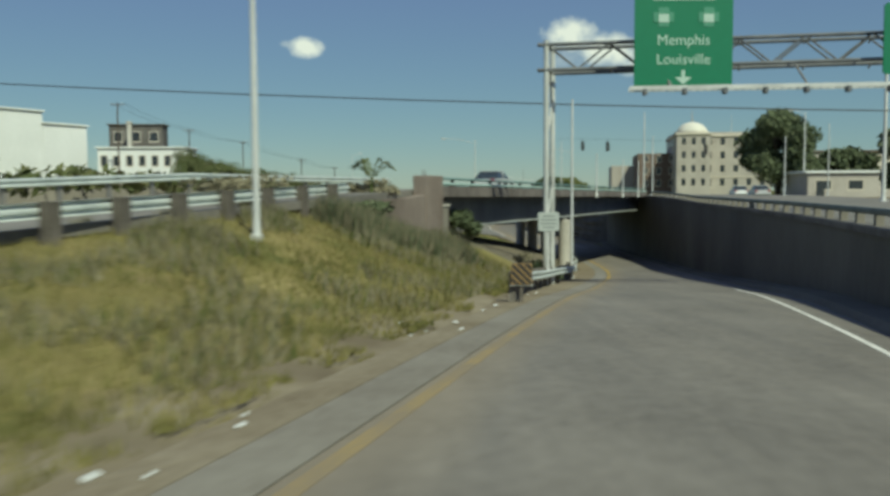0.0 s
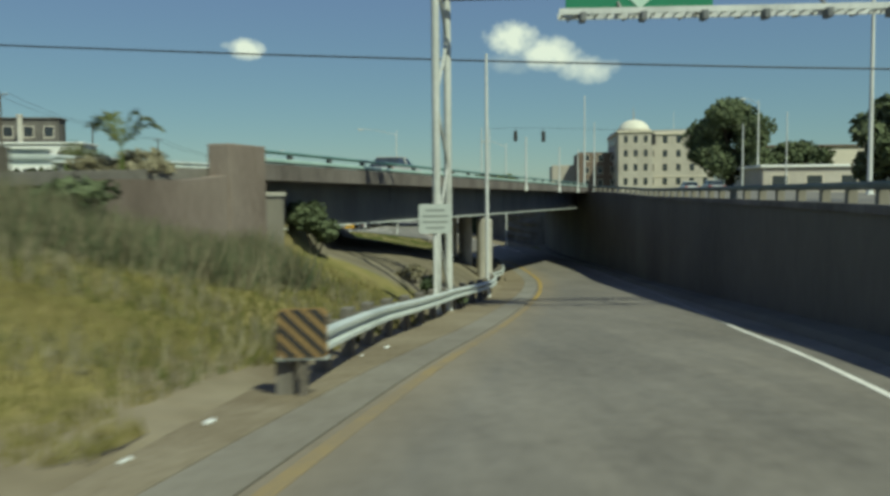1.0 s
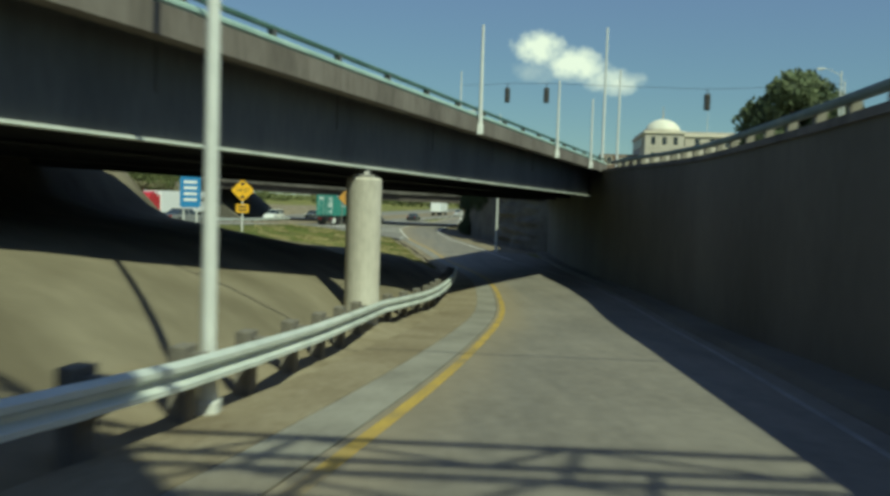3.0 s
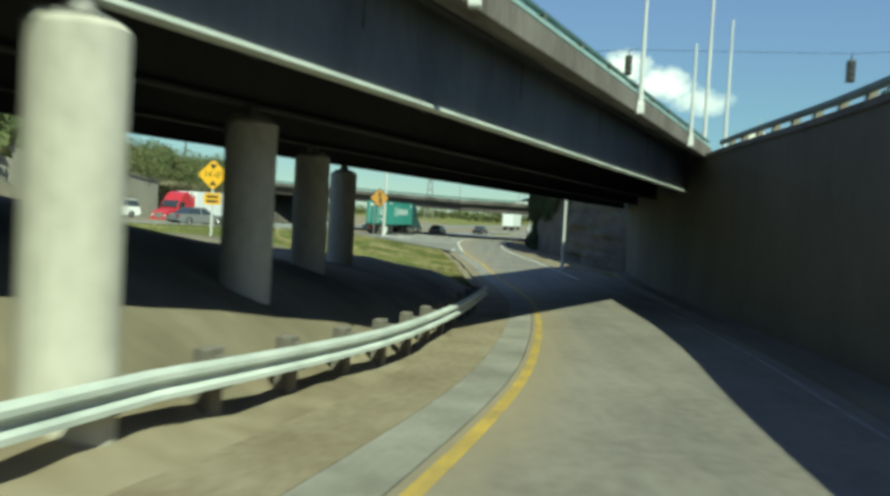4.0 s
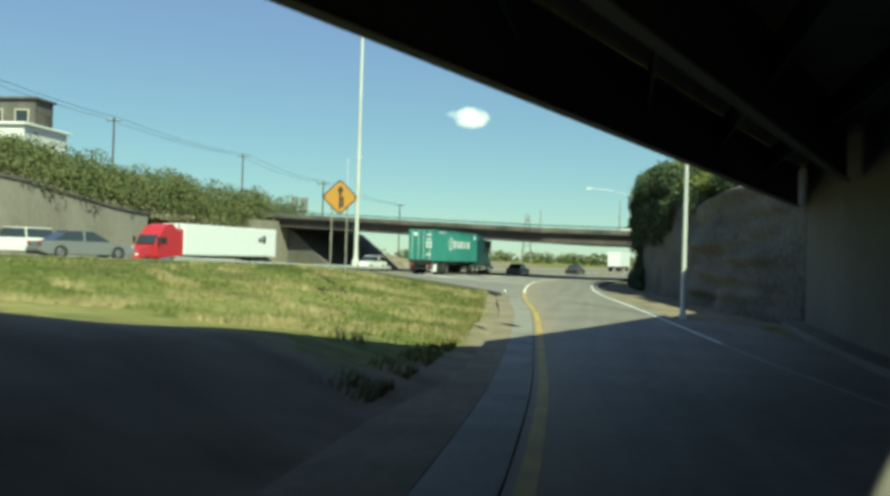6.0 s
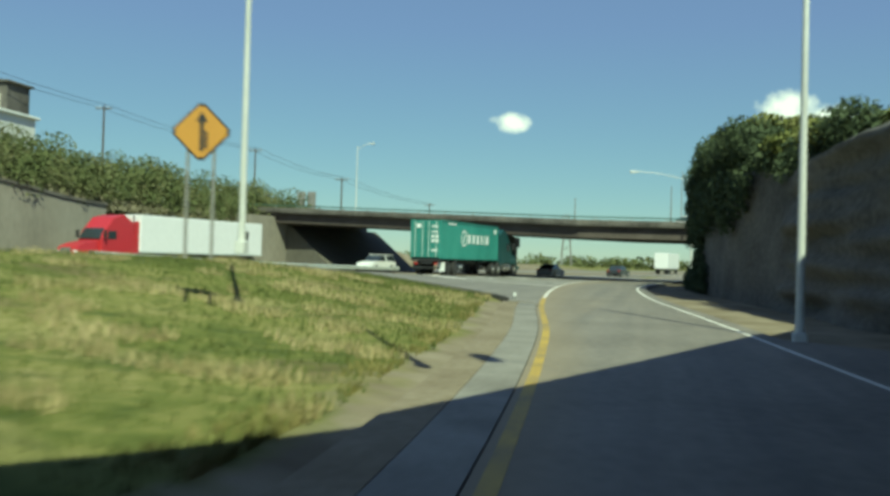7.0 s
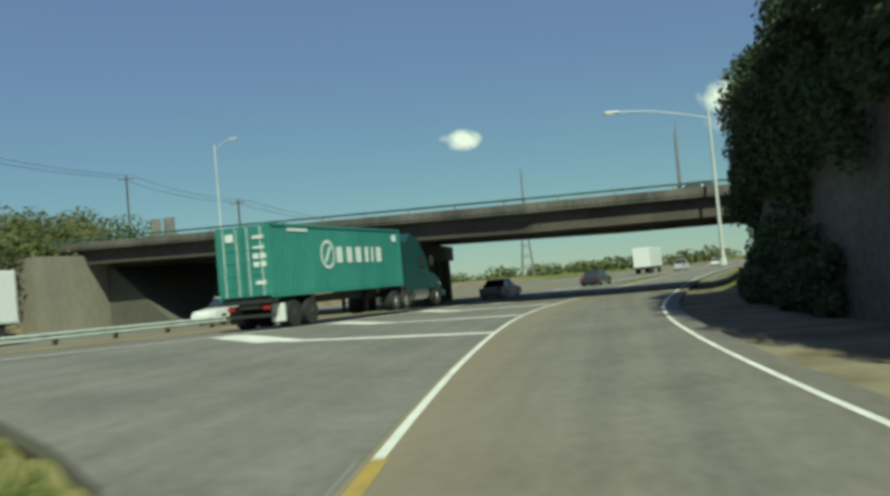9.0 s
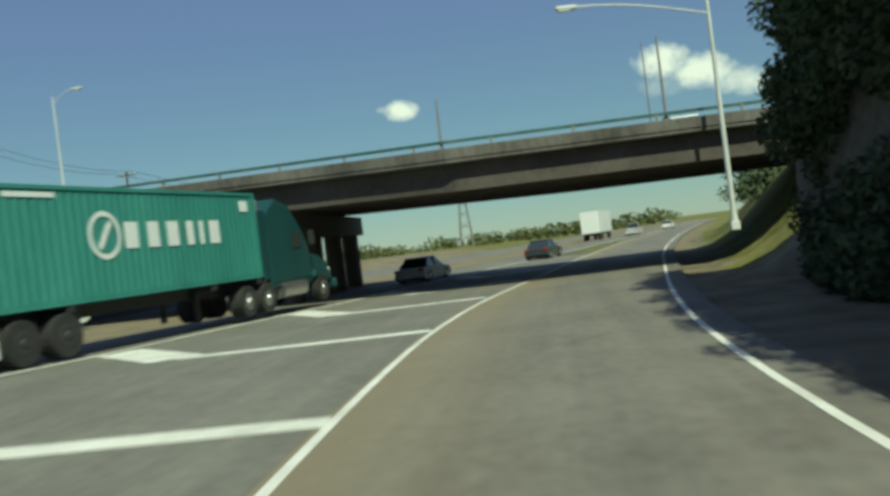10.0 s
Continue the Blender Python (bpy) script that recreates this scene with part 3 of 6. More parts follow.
gore, rows = B(), []
for y in steps(129.5, 205, 1.5):
    b = left_x(y) - 0.1
    a = min(b - 0.05, gore_left(y))
    rows.append([gore.verts.new((a + (b - a) * k / 6, y, gore_z(a + (b - a) * k / 6, y) - 0.003)) for k in range(7)])
for p, q in zip(rows, rows[1:]):
    for k in range(6):
        gore.faces.new((p[k], p[k + 1], q[k + 1], q[k]))
r = bmesh.ops.extrude_face_region(gore, geom=gore.faces[:])
bmesh.ops.translate(gore, verts=[v for v in r["geom"] if isinstance(v, bmesh.types.BMVert)], vec=(0, 0, -0.2))
tagged(part("gore_pavement", gore, ASPHALT_OLD), "paved gore where the slip road meets the main road", "road", kind="structure")

for right, knee, far, w in (((8.2, 148.6), (2.4, 147.2), (-0.9, 150.6), 0.75), ((8.0, 158.0), (2.9, 156.2), (0.1, 158.9), 0.65), ((8.5, 167.2), (3.9, 165.6), (1.5, 169.0), 0.6), ((9.3, 176.0), (5.4, 174.0), (3.0, 177.2), 0.6), ((10.6, 185.5), (7.4, 182.5), (5.9, 184.5), 0.6)):
    right, knee, far = ((p[0] + 0.12, p[1] + 1.4) for p in (right, knee, far))
    bar = B()
    for (p, q, ww) in ((right, knee, w * 0.75), (knee, far, w * 1.9)):
        n = 6
        d = Vector((q[0] - p[0], q[1] - p[1], 0)).normalized()
        nn = Vector((-d.y, d.x, 0)) * ww / 2
        prev = None
        for i in range(n + 1):
            c = Vector((p[0] + (q[0] - p[0]) * i / n, p[1] + (q[1] - p[1]) * i / n, 0))
            pair = []
            for sgn in (1, -1):
                e = c + nn * sgn
                pair.append(bar.verts.new((e.x, e.y, gore_z(e.x, e.y) + 0.006)))
            if prev:
                bar.faces.new((prev[0], prev[1], pair[1], pair[0]))
            prev = pair
    r = bmesh.ops.extrude_face_region(bar, geom=bar.faces[:])
    bmesh.ops.translate(bar, verts=[v for v in r["geom"] if isinstance(v, bmesh.types.BMVert)], vec=(0, 0, -0.005))
    tagged(part("chevron_bar", bar, WHITE), "white chevron stripe painted across the gore", "road marking", "chevron stripes", kind="structure")


# ---- retaining walls ----
wy = steps(-60, 117, 3.0)
wall_path = [Vector((wall_x(y), y, 0)) for y in wy]
wall_rows = [[(0, ramp_z(y) - 0.6), (0.55, ramp_z(y) - 0.6), (0.55, 5.98 + 0.33 * ease(60, 86, y)), (0.0, 5.98 + 0.33 * ease(60, 86, y))] for y in wy]
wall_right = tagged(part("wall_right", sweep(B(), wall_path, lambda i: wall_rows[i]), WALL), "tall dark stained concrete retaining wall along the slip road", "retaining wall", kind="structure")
cope = sweep(B(), [Vector((wall_x(y), y, 5.98 + 0.33 * ease(60, 86, y))) for y in wy], rect(-0.06, 0.6, 0.0, 0.16))
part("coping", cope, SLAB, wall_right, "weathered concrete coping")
foot = sweep(B(), [Vector((wall_x(y), y, ramp_z(y))) for y in wy], [(-0.9, 0.0), (-0.78, 0.14), (0.0, 0.16), (0.0, -0.2), (-0.9, -0.2)])
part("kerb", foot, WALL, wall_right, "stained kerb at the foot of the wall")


# ---- rails ----
WBEAM = [(0.0, 0.0), (0.075, 0.035), (0.075, 0.085), (0.01, 0.135), (0.01, 0.175), (0.075, 0.225), (0.075, 0.275), (0.0, 0.31), (-0.012, 0.31), (0.06, 0.268), (0.06, 0.232), (-0.005, 0.18), (-0.005, 0.13), (0.06, 0.078), (0.06, 0.042), (-0.012, 0.0)]


def along(path, gap):
    """Points every gap metres along a path, with the direction."""
    out, left = [], 0.0
    for p, q in zip(path, path[1:]):
        d = q - p
        while left <= d.length:
            out.append((p + d.normalized() * left, d.normalized()))
            left += gap
        left -= d.length
    return out


def guard_rail(label, path, top, gap, post_size, post_mat, rail_mat, side=1, group="", block=True, beams=1, depth=0.35, proud=0.02, laps=False, bar=None):
    """A steel W-beam on posts; path at ground level, rail face to the right (side 1) or left (-1)."""
    rail = thing("guard_rail", label, "guard rail", group=group)
    for k in range(beams):
        prof = bar or [(u * 1.35 * side, w) for u, w in WBEAM]
        part("beam", sweep(B(), [p + Vector((0, 0, top - 0.31 - 0.4 * k)) for p in path], prof), rail_mat, rail)
    if laps:
        for p, d in along(path, 3.81):
            lift = Vector((0, 0, top - 0.315))
            part("lap_joint", sweep(B(), [p - d * 0.16 + lift, p + d * 0.16 + lift], [(u * 1.35 * side + 0.006, w * 1.03) for u, w in WBEAM]), rail_mat, rail)
    mesh, bmesh_block = None, None
    for p, d in along(path, gap):
        r = Vector((d.y, -d.x, 0)).normalized()
        m = Matrix.Translation(p - r * side * (0.17 + post_size[1] / 2 if block else post_size[1] / 2 + 0.01)) @ Matrix.Rotation(math.atan2(d.y, d.x), 4, "Z")
        if mesh is None:
            po = part("post", box(B(), (0, 0, (top + proud - depth) / 2), (post_size[0], post_size[1], top + proud + depth), bevel=0.01), post_mat, rail)
            mesh = po.data
        else:
            po = new("post", mesh)
            po.parent = rail
        po.matrix_basis = m
        if block:
            mb = Matrix.Translation(p - r * side * 0.085 + Vector((0, 0, top - 0.16))) @ Matrix.Rotation(math.atan2(d.y, d.x), 4, "Z")
            if bmesh_block is None:
                bo = part("block", box(B(), (0, 0, 0), (0.15, 0.16, 0.34), bevel=0.008), post_mat, rail)
                bmesh_block = bo.data
            else:
                bo = new("block", bmesh_block)
                bo.parent = rail
            bo.matrix_basis = mb
    return rail


# ---- first bridge ----
def bridge_z(off):
    return 5.08 - 0.018 * off


def fall(s):
    """The bridge falls gently towards the retaining wall."""
    return 0.14 - 0.0078 * s


bridge = thing("road_bridge", "steel girder road bridge with concrete deck crossing the slip road", "bridge")
S0, S1 = -24.3, 31.6


def span(off):
    return S0 + off * 2.3, S1 + off * 3.16


deck = B()
for s, off in (0, 0), (1, 0), (1, 1), (0, 1):
    a, b = span(-0.75 if not off else 9.3)
    b += 3.0
    p = on_bridge(b if s else a, 9.3 if off else -0.75)
    deck.verts.new((p.x, p.y, 6.62 + fall(b if s else a)))
deck.faces.new(deck.verts[:])
r = bmesh.ops.extrude_face_region(deck, geom=deck.faces[:])
bmesh.ops.translate(deck, verts=[v for v in r["geom"] if isinstance(v, bmesh.types.BMVert)], vec=(0, 0, 0.26))
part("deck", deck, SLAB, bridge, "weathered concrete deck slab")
for i in range(4):
    off = 8.8 * i / 3
    a, b = span(off)
    z = bridge_z(off)
    line = [on_bridge(s, off, z + fall(s)) for s in steps(a + 0.4, b - 0.2, 4)]
    # Girders behind the first take the shade-darkened copy of the steel.
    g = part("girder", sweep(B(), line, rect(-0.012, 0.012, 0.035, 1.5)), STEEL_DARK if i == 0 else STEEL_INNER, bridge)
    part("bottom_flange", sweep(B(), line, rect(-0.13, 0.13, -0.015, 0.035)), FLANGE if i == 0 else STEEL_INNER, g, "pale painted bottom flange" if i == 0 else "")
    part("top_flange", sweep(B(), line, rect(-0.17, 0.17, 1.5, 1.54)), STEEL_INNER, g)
for side, off, sg in ((0, -0.75, 1), (1, 9.3, -1)):
    a, b = span(off)
    b += 2.6
    line = [on_bridge(s, off, 6.48 + fall(s)) for s in steps(a, b, 4)]
    part("edge_beam", sweep(B(), line, rect(-0.16, 0.16, -0.02, 0.42)), FASCIA, bridge, "stained concrete edge beam")
    part("kerb_rail", sweep(B(), line, [(-0.1, 0.45), (0.1, 0.45), (0.13, 0.48), (0.13, 0.53), (0.1, 0.57), (-0.1, 0.57)]), GREENRAIL, bridge, "broad pale green lower rail")
    part("handrail", sweep(B(), line, [(-0.06, 0.70), (0.06, 0.70), (0.075, 0.75), (0.0, 0.79), (-0.075, 0.75)]), RAILTOP, bridge, "weathered green metal bridge rail")
    first = None
    for p, d in along(line, 2.55):
        m = Matrix.Translation(p) @ Matrix.Rotation(math.atan2(d.y, d.x), 4, "Z")
        if first is None:
            bm = box(B(), (0, 0, 0.56), (0.07, 0.16, 0.3), bevel=0.01)
            box(bm, (0, 0, 0.432), (0.2, 0.24, 0.03))
            o = part("rail_post", bm, STEEL_DARK, bridge)
            first = o.data
        else:
            o = new("rail_post", first)
            o.parent = bridge
        o.matrix_basis = m
# cross frames between the girders
for k in range(8):
    s = -14 + 6.2 * k
    for i in range(3):
        o0, o1 = 8.8 * i / 3, 8.8 * (i + 1) / 3
        p, q = on_bridge(s + o0 * 2.7, o0, bridge_z(o0) + fall(s + o0 * 2.7)), on_bridge(s + o1 * 2.7, o1, bridge_z(o1) + fall(s + o1 * 2.7))
        if not (span(o0)[0] < s + o0 * 2.7 < span(o0)[1]):
            continue
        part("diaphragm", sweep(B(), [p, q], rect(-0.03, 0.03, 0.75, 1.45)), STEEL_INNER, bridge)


def column(p, z0, z1, r, cap_mat, mat, label):
    c = thing("bridge_column", label, "bridge pier", Matrix.Translation((p[0], p[1], z0)), "columns under the bridge")
    h = z1 - z0
    bm = tube(B(), (0, 0, -0.6), (0, 0, h - 0.12), r, seg=28)
    tube(bm, (0, 0, h - 0.12), (0, 0, h - 0.06), r, r - 0.05, 28)
    part("shaft", bm, mat, c, smooth=False)
    part("bearing", tube(box(B(), (0, 0, h - 0.03), (0.5, 0.5, 0.07)), (0, 0, h), (0, 0, h + 0.16), 0.16, 0.1, 12), RUSTY, c)
    return c


for i, (x, y, zb) in enumerate([(8.24, 59.56, 2.0), (7.8, 66.4, 1.75), (7.4, 73.2, 1.55), (7.0, 80.0, 1.35)]):
    column((x, y), zb, bridge_z(8.8 * i / 3) - 0.17 + fall((Vector((x, y, 0)) - P1).dot(D1)), 0.42, RUSTY, CONCRETE, "round pale concrete bridge column standing on sandy ground")

# abutment and wing wall on the upper side
ab = thing("abutment", "brown concrete bridge abutment with end block and wing wall", "abutment")
p0, p1 = on_bridge(S0 - 0.2 + -0.9 * 2.3, -0.9), on_bridge(S0 - 0.2 + 9.4 * 2.3, 9.4)
part("breast_wall", sweep(B(), [Vector((p0.x, p0.y, 0)), Vector((p1.x, p1.y, 0))], rect(-0.9, 0.0, 2.0, 6.5)), FARWALL, ab, "pale concrete bearing wall")
part("bearing_shelf", sweep(B(), [Vector((p0.x, p0.y, 0)), Vector((p1.x, p1.y, 0))], rect(-0.3, 0.75, 2.0, 5.0)), FARWALL, ab)
wing = [on_bridge(s, -0.8, 0) for s in steps(-31.5, S0 - 1.9, 1.5)]
part("wing_wall", sweep(B(), wing, lambda i: rect(-0.25, 0.25, 3.6, 6.75 + 0.35 * ease(2, 5, i))), BROWN, ab, "rain-streaked brown wing wall")
part("end_block", box(B(), (0, 0, 0), (1.7, 0.62, 3.4), Matrix.Translation(on_bridge(S0 - 2.0, -0.8, 5.95)) @ Matrix.Rotation(math.atan2(D1.y, D1.x), 4, "Z"), 0.03), BROWN, ab, "brown end block")

pm = Matrix.Rotation(math.atan2(D1.y, D1.x), 4, "Z")
part("pedestal", box(B(), (0, 0, 0), (1.55, 0.8, 3.4), Matrix.Translation(on_bridge(-24.5, -0.28, 4.78)) @ pm, 0.03), FARWALL, ab, "pale concrete pedestal beside the end block")
part("ledge", box(B(), (0, 0, 0), (1.62, 0.9, 0.12), Matrix.Translation(on_bridge(-24.5, -0.28, 6.42)) @ pm, 0.02), CONCRETE, ab)

# upper road behind the bridge and its guard rail
up_line = [on_bridge(s, 4.3, 0) for s in steps(-110, S0 + 8, 3)]
up = sweep(B(), [Vector((p.x, p.y, upper_z(p.y + 0.0) + 0.02)) for p in up_line], rect(-5.0, 4.75, -0.25, 0.0))
tagged(part("upper_road", up, ASPHALT_OLD), "grey asphalt of the upper road leading onto the bridge", "road", kind="structure")
upr = [Vector((-5.25 + 0.345 * (y - 24.4), y, 0)) for y in steps(-29.6, 30, 2.02)]
guard_rail("steel guard rail on wide weathered posts along the upper road", [Vector((p.x, p.y, 6.34 + 0.036 * (p.y - 21))) for p in upr], 0.66, 2.05, (0.32, 0.26), POST, GALV, side=-1, block=False)
upl = [on_bridge(s, 9.6, 0) for s in steps(-95, -8, 2.5)]
guard_rail("pale steel guard rail on the far side of the upper road", [Vector((p.x, p.y, upper_z(p.y) - 0.05)) for p in upl], 0.8, 2.4, (0.15, 0.15), RUSTY, GALV, side=1, block=False)

# slip road guard rail
def rail_y(y):
    return left_x(y) - float(np.interp(y, [23, 30, 40, 47, 52, 60, 66, 82, 90], [1.0, 1.75, 2.05, 1.75, 2.0, 2.6, 2.25, 1.75, 1.6]))


slip = [Vector((rail_y(y), y, ramp_z(y) + 0.02)) for y in steps(23.3, 82.5, 1.6)]
guard_rail("galvanised W-beam guard rail on dark posts beside the slip road", slip, 0.72, 1.95, (0.3, 0.2), TIMBER, GALV, side=1, proud=0.08, laps=True)
wt = [Vector((wall_x(y) + 0.27, y, 6.14 + 0.33 * ease(60, 86, y))) for y in steps(-50, 86, 2.5)]
guard_rail("grey-green metal rail on short concrete posts along the wall top", wt, 0.44, 1.95, (0.24, 0.2), FARWALL, WALLRAIL, side=-1, block=False, depth=0.02, proud=-0.06, bar=[(-0.05, 0.14), (0.05, 0.14), (0.07, 0.2), (0.07, 0.27), (0.05, 0.31), (-0.05, 0.31), (-0.07, 0.27), (-0.07, 0.2)])

md = [p + Vector((-12.6, -3.0, 0.0)) for p in main_path(140, 178, 2.0)]
guard_rail("low pale guard rail along the dirt median", md, 0.66, 3.8, (0.15, 0.2), POST, GALV, side=1)

# upper street behind the retaining wall
us = sweep(B(), [Vector((wall_x(y), y, 6.06 + 0.3 * ease(60, 90, y))) for y in steps(-60, 117, 4)], rect(0.56, 17.5, -0.4, 0.0))
tagged(part("upper_street", us, ASPHALT_OLD), "grey asphalt street along the top of the retaining wall", "road", kind="structure")


# ---- bank wall past the bridge ----
def bank_top(y):
    return float(np.interp(y, [117, 121, 124, 130, 134, 136, 142, 150, 160, 166], [6.3, 6.3, 6.0, 5.5, 5.4, 6.0, 6.2, 6.4, 6.0, 5.0]))


bm, rows = B(), []
for y in steps(117, 166, 0.7):
    z0, z1 = ramp_z(y) - 0.3, bank_top(y)
    row = []
    for k in range(31):
        t = k / 30
        z = z0 + (z1 - z0) * t
        rough_rock = ease(133.5, 131.5, y) * ease(118.5, 120, y)
        bulge = 0.55 * noise.noise(Vector((y * 0.22, z * 0.75, 2))) + 0.25 * noise.noise(Vector((y * 0.7, z * 1.7, 7))) + 0.38 * noise.noise(Vector((y * 0.12, z * 2.2, 13)))
        row.append(bm.verts.new((bank_x(y) + 0.25 * t + rough_rock * (bulge - 0.1) - 0.03 * noise.noise(Vector((y, z, 1))), y, z)))
    row.append(bm.verts.new((bank_x(y) + 2.2, y, z1)))
    row.append(bm.verts.new((bank_x(y) + 2.2, y, z0)))
    rows.append(row)
for p, q in zip(rows, rows[1:]):
    for k in range(len(p)):
        bm.faces.new((p[k], p[(k + 1) % len(p)], q[(k + 1) % len(p)], q[k]))
bm.faces.new(rows[0])
bm.faces.new(rows[-1][::-1])
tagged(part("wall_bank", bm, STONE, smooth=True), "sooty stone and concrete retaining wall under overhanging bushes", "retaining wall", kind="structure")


# ---- plants ----
def leaf_cloud(name, spots, n, size, mat, parent=None, seed=1, flat=0.0, label=""):
    """Many small leaves, as bent quads, round spots of (centre, radii)."""
    rg = np.random.default_rng(seed)
    spots = list(spots)
    w = np.array([s[1][0] * s[1][2] for s in spots])
    pick = rg.choice(len(spots), n, p=w / w.sum())
    c = np.array([tuple(s[0]) for s in spots])[pick]
    r = np.array([tuple(s[1]) for s in spots])[pick]
    d = rg.normal(size=(n, 3))
    d /= np.linalg.norm(d, axis=1)[:, None]
    p = c + d * r * (rg.random((n, 1)) ** 0.35)
    a = rg.normal(size=(n, 3))
    a /= np.linalg.norm(a, axis=1)[:, None]
    b = np.cross(a, d + 0.6 * rg.normal(size=(n, 3)))
    b /= np.linalg.norm(b, axis=1)[:, None] + 1e-9
    s = size * (0.55 + 0.9 * rg.random((n, 1)))
    v = np.stack([p - a * s, p + b * s * 0.55, p + a * s, p - b * s * 0.55], 1).reshape(-1, 3)
    me = bpy.data.meshes.new(name)
    me.from_pydata(v.tolist(), [], np.arange(n * 4).reshape(-1, 4).tolist())
    me.materials.append(mat)
    ob = new(name, me)
    if parent is not None:
        ob.parent = parent
    if label:
        tagged(ob, label)
    return ob


def tree(x, y, z, h, w, label, seed, leaves=5200, mat=None, leaf=0.34):
    rg = random.Random(seed)
    t = thing("tree", label, "tree", Matrix.Translation((x, y, z)))
    bm = tube(B(), (0, 0, -0.4), (0, 0, h * 0.36), w * 0.045, w * 0.03, 9)
    spots = []
    for k in range(20):
        a = k * 2.4 + rg.random()
        hz = rg.uniform(0.24, 0.86)
        reach = w * 0.36 * math.sqrt(max(0.15, 1 - ((hz - 0.5) / 0.5) ** 2)) * rg.uniform(0.55, 1)
        q = Vector((math.cos(a) * reach, math.sin(a) * reach, h * hz))
        tube(bm, (0, 0, h * rg.uniform(0.15, 0.34)), q, w * 0.018, w * 0.005, 6)
        spots.append((q, (w * rg.uniform(0.15, 0.23), w * rg.uniform(0.15, 0.23), h * rg.uniform(0.11, 0.17))))
    spots.append((Vector((0, 0, h * 0.82)), (w * 0.24, w * 0.24, h * 0.17)))
    part("trunk", bm, BARK, t)
    leaf_cloud("crown", spots, leaves, leaf, mat or LEAF_TREE, t, seed)
    return t


tree(48.0, 124.5, 6.0, 12.8, 12.5, "broad dark green shade tree beside the upper street", 3, 16000, leaf=0.3)
tree(66.0, 141, 6.0, 8.0, 10.0, "low dark green tree behind a pale building", 5, 7000)
tree(44.0, 80.5, 6.0, 8.2, 8.0, "dark green tree at the kerb of the upper street", 7, 7000)
tree(57.0, 128, 6.0, 7.0, 6.5, "small green tree beside a low building", 8, 5000)


def bush(x, y, z, w, h, label, seed, mat=None, n=900, leaf=0.12):
    b = thing("bush", label, "bush", Matrix.Translation((x, y, z)))
    rg = random.Random(seed)
    bm = B()
    spots = []
    for k in range(7):
        q = Vector((rg.uniform(-0.4, 0.4) * w, rg.uniform(-0.4, 0.4) * w, h * rg.uniform(0.35, 0.85)))
        tube(bm, (0, 0, -0.15), q, 0.025, 0.008, 5)
        spots.append((q, (w * 0.24, w * 0.24, h * 0.2)))
    part("branchwork", bm, BARK, b)
    leaf_cloud("foliage", spots, n, leaf, mat or LEAF, b, seed)
    return b


def z_at(x, y):
    return ground_z(x, y)


bush(0.95, 38.3, z_at(0.95, 38.3) - 0.05, 1.5, 1.6, "green bush growing against the bridge abutment", 11, LEAF_TREE, 1500, 0.1)
bush(4.6, 40.3, z_at(4.6, 40.3), 1.1, 1.1, "dark weedy bush at the foot of the gantry leg", 13, n=500, leaf=0.08)
bush(4.9, 41.2, z_at(4.9, 41.2), 1.2, 0.6, "low weedy bush beside the guard rail", 14, n=420, leaf=0.08)
bush(3.9, 42.2, z_at(3.9, 42.2), 1.3, 0.6, "low dry weeds near the bridge edge", 19, DEADWEED, 420, 0.07)


def fan_sapling(x, y, z, top, label):
    """Thin stems that carry long drooping fronds of narrow leaflets."""
    t = thing("sapling", label, "sapling", Matrix.Translation((x, y, z)))
    rg = random.Random(15)
    for k, (reach, rise) in enumerate(((-0.75, -0.1), (-0.6, 0.02), (-0.35, 0.1), (0.4, 0.12), (0.7, 0.0), (0.85, -0.14))):
        deep = rg.uniform(-0.4, 0.4)
        pts = [Vector((reach * u, deep * u, top - 0.62 + (0.62 + rise) * math.sin(u * 2.1) / 0.94)) for u in (i / 9 for i in range(10))]
        if k < 3:
            part("stem", tube(B(), (0.06 * k - 0.06, 0.04 * k, 0), pts[0], 0.035, 0.02, 7), LEAF_DRY, t)
        fr = part("frond", pipe(B(), pts, 0.012, 5), LEAF_HEDGE, t)
        lf = B()
        for a, b in zip(pts[1:], pts[2:]):
            d = (b - a).normalized()
            n = Vector((-d.y, d.x, 0)).normalized() if abs(d.x) + abs(d.y) > 0.01 else Vector((0, 1, 0))
            for i in range(3):
                c = a.lerp(b, i / 3)
                for sgn in (-1, 1):
                    tip = c + n * sgn * rg.uniform(0.16, 0.26) + d * 0.12 + Vector((0, 0, rg.uniform(-0.14, 0.04)))
                    lf.faces.new([lf.verts.new(q) for q in (c, c.lerp(tip, 0.5) + d * 0.035, tip, c.lerp(tip, 0.5) - d * 0.035)])
        part("leaflets", lf, LEAF_HEDGE, fr)
    return t


fan_sapling(-2.75, 32.3, z_at(-2.75, 32.3) - 0.1, 8.1 - z_at(-2.75, 32.3) + 0.1, "wild sapling with long drooping fronds behind the wing wall")
bush(-3.2, 29.0, z_at(-3.2, 29.0) - 0.1, 2.6, 1.3, "dusty green weeds against the wing wall", 16, LEAF_TREE, 900)
bush(-6.4, 26.0, z_at(-6.4, 26.0) - 0.1, 3.2, 1.2, "dusty green weeds below the upper rail", 17, DEADWEED, 1000, 0.08)
bush(-3.0, 33.0, z_at(-3.0, 33.0) - 0.1, 2.4, 0.9, "tall grey-green weeds by the brown wing wall", 18, DEADWEED, 1100, 0.09)

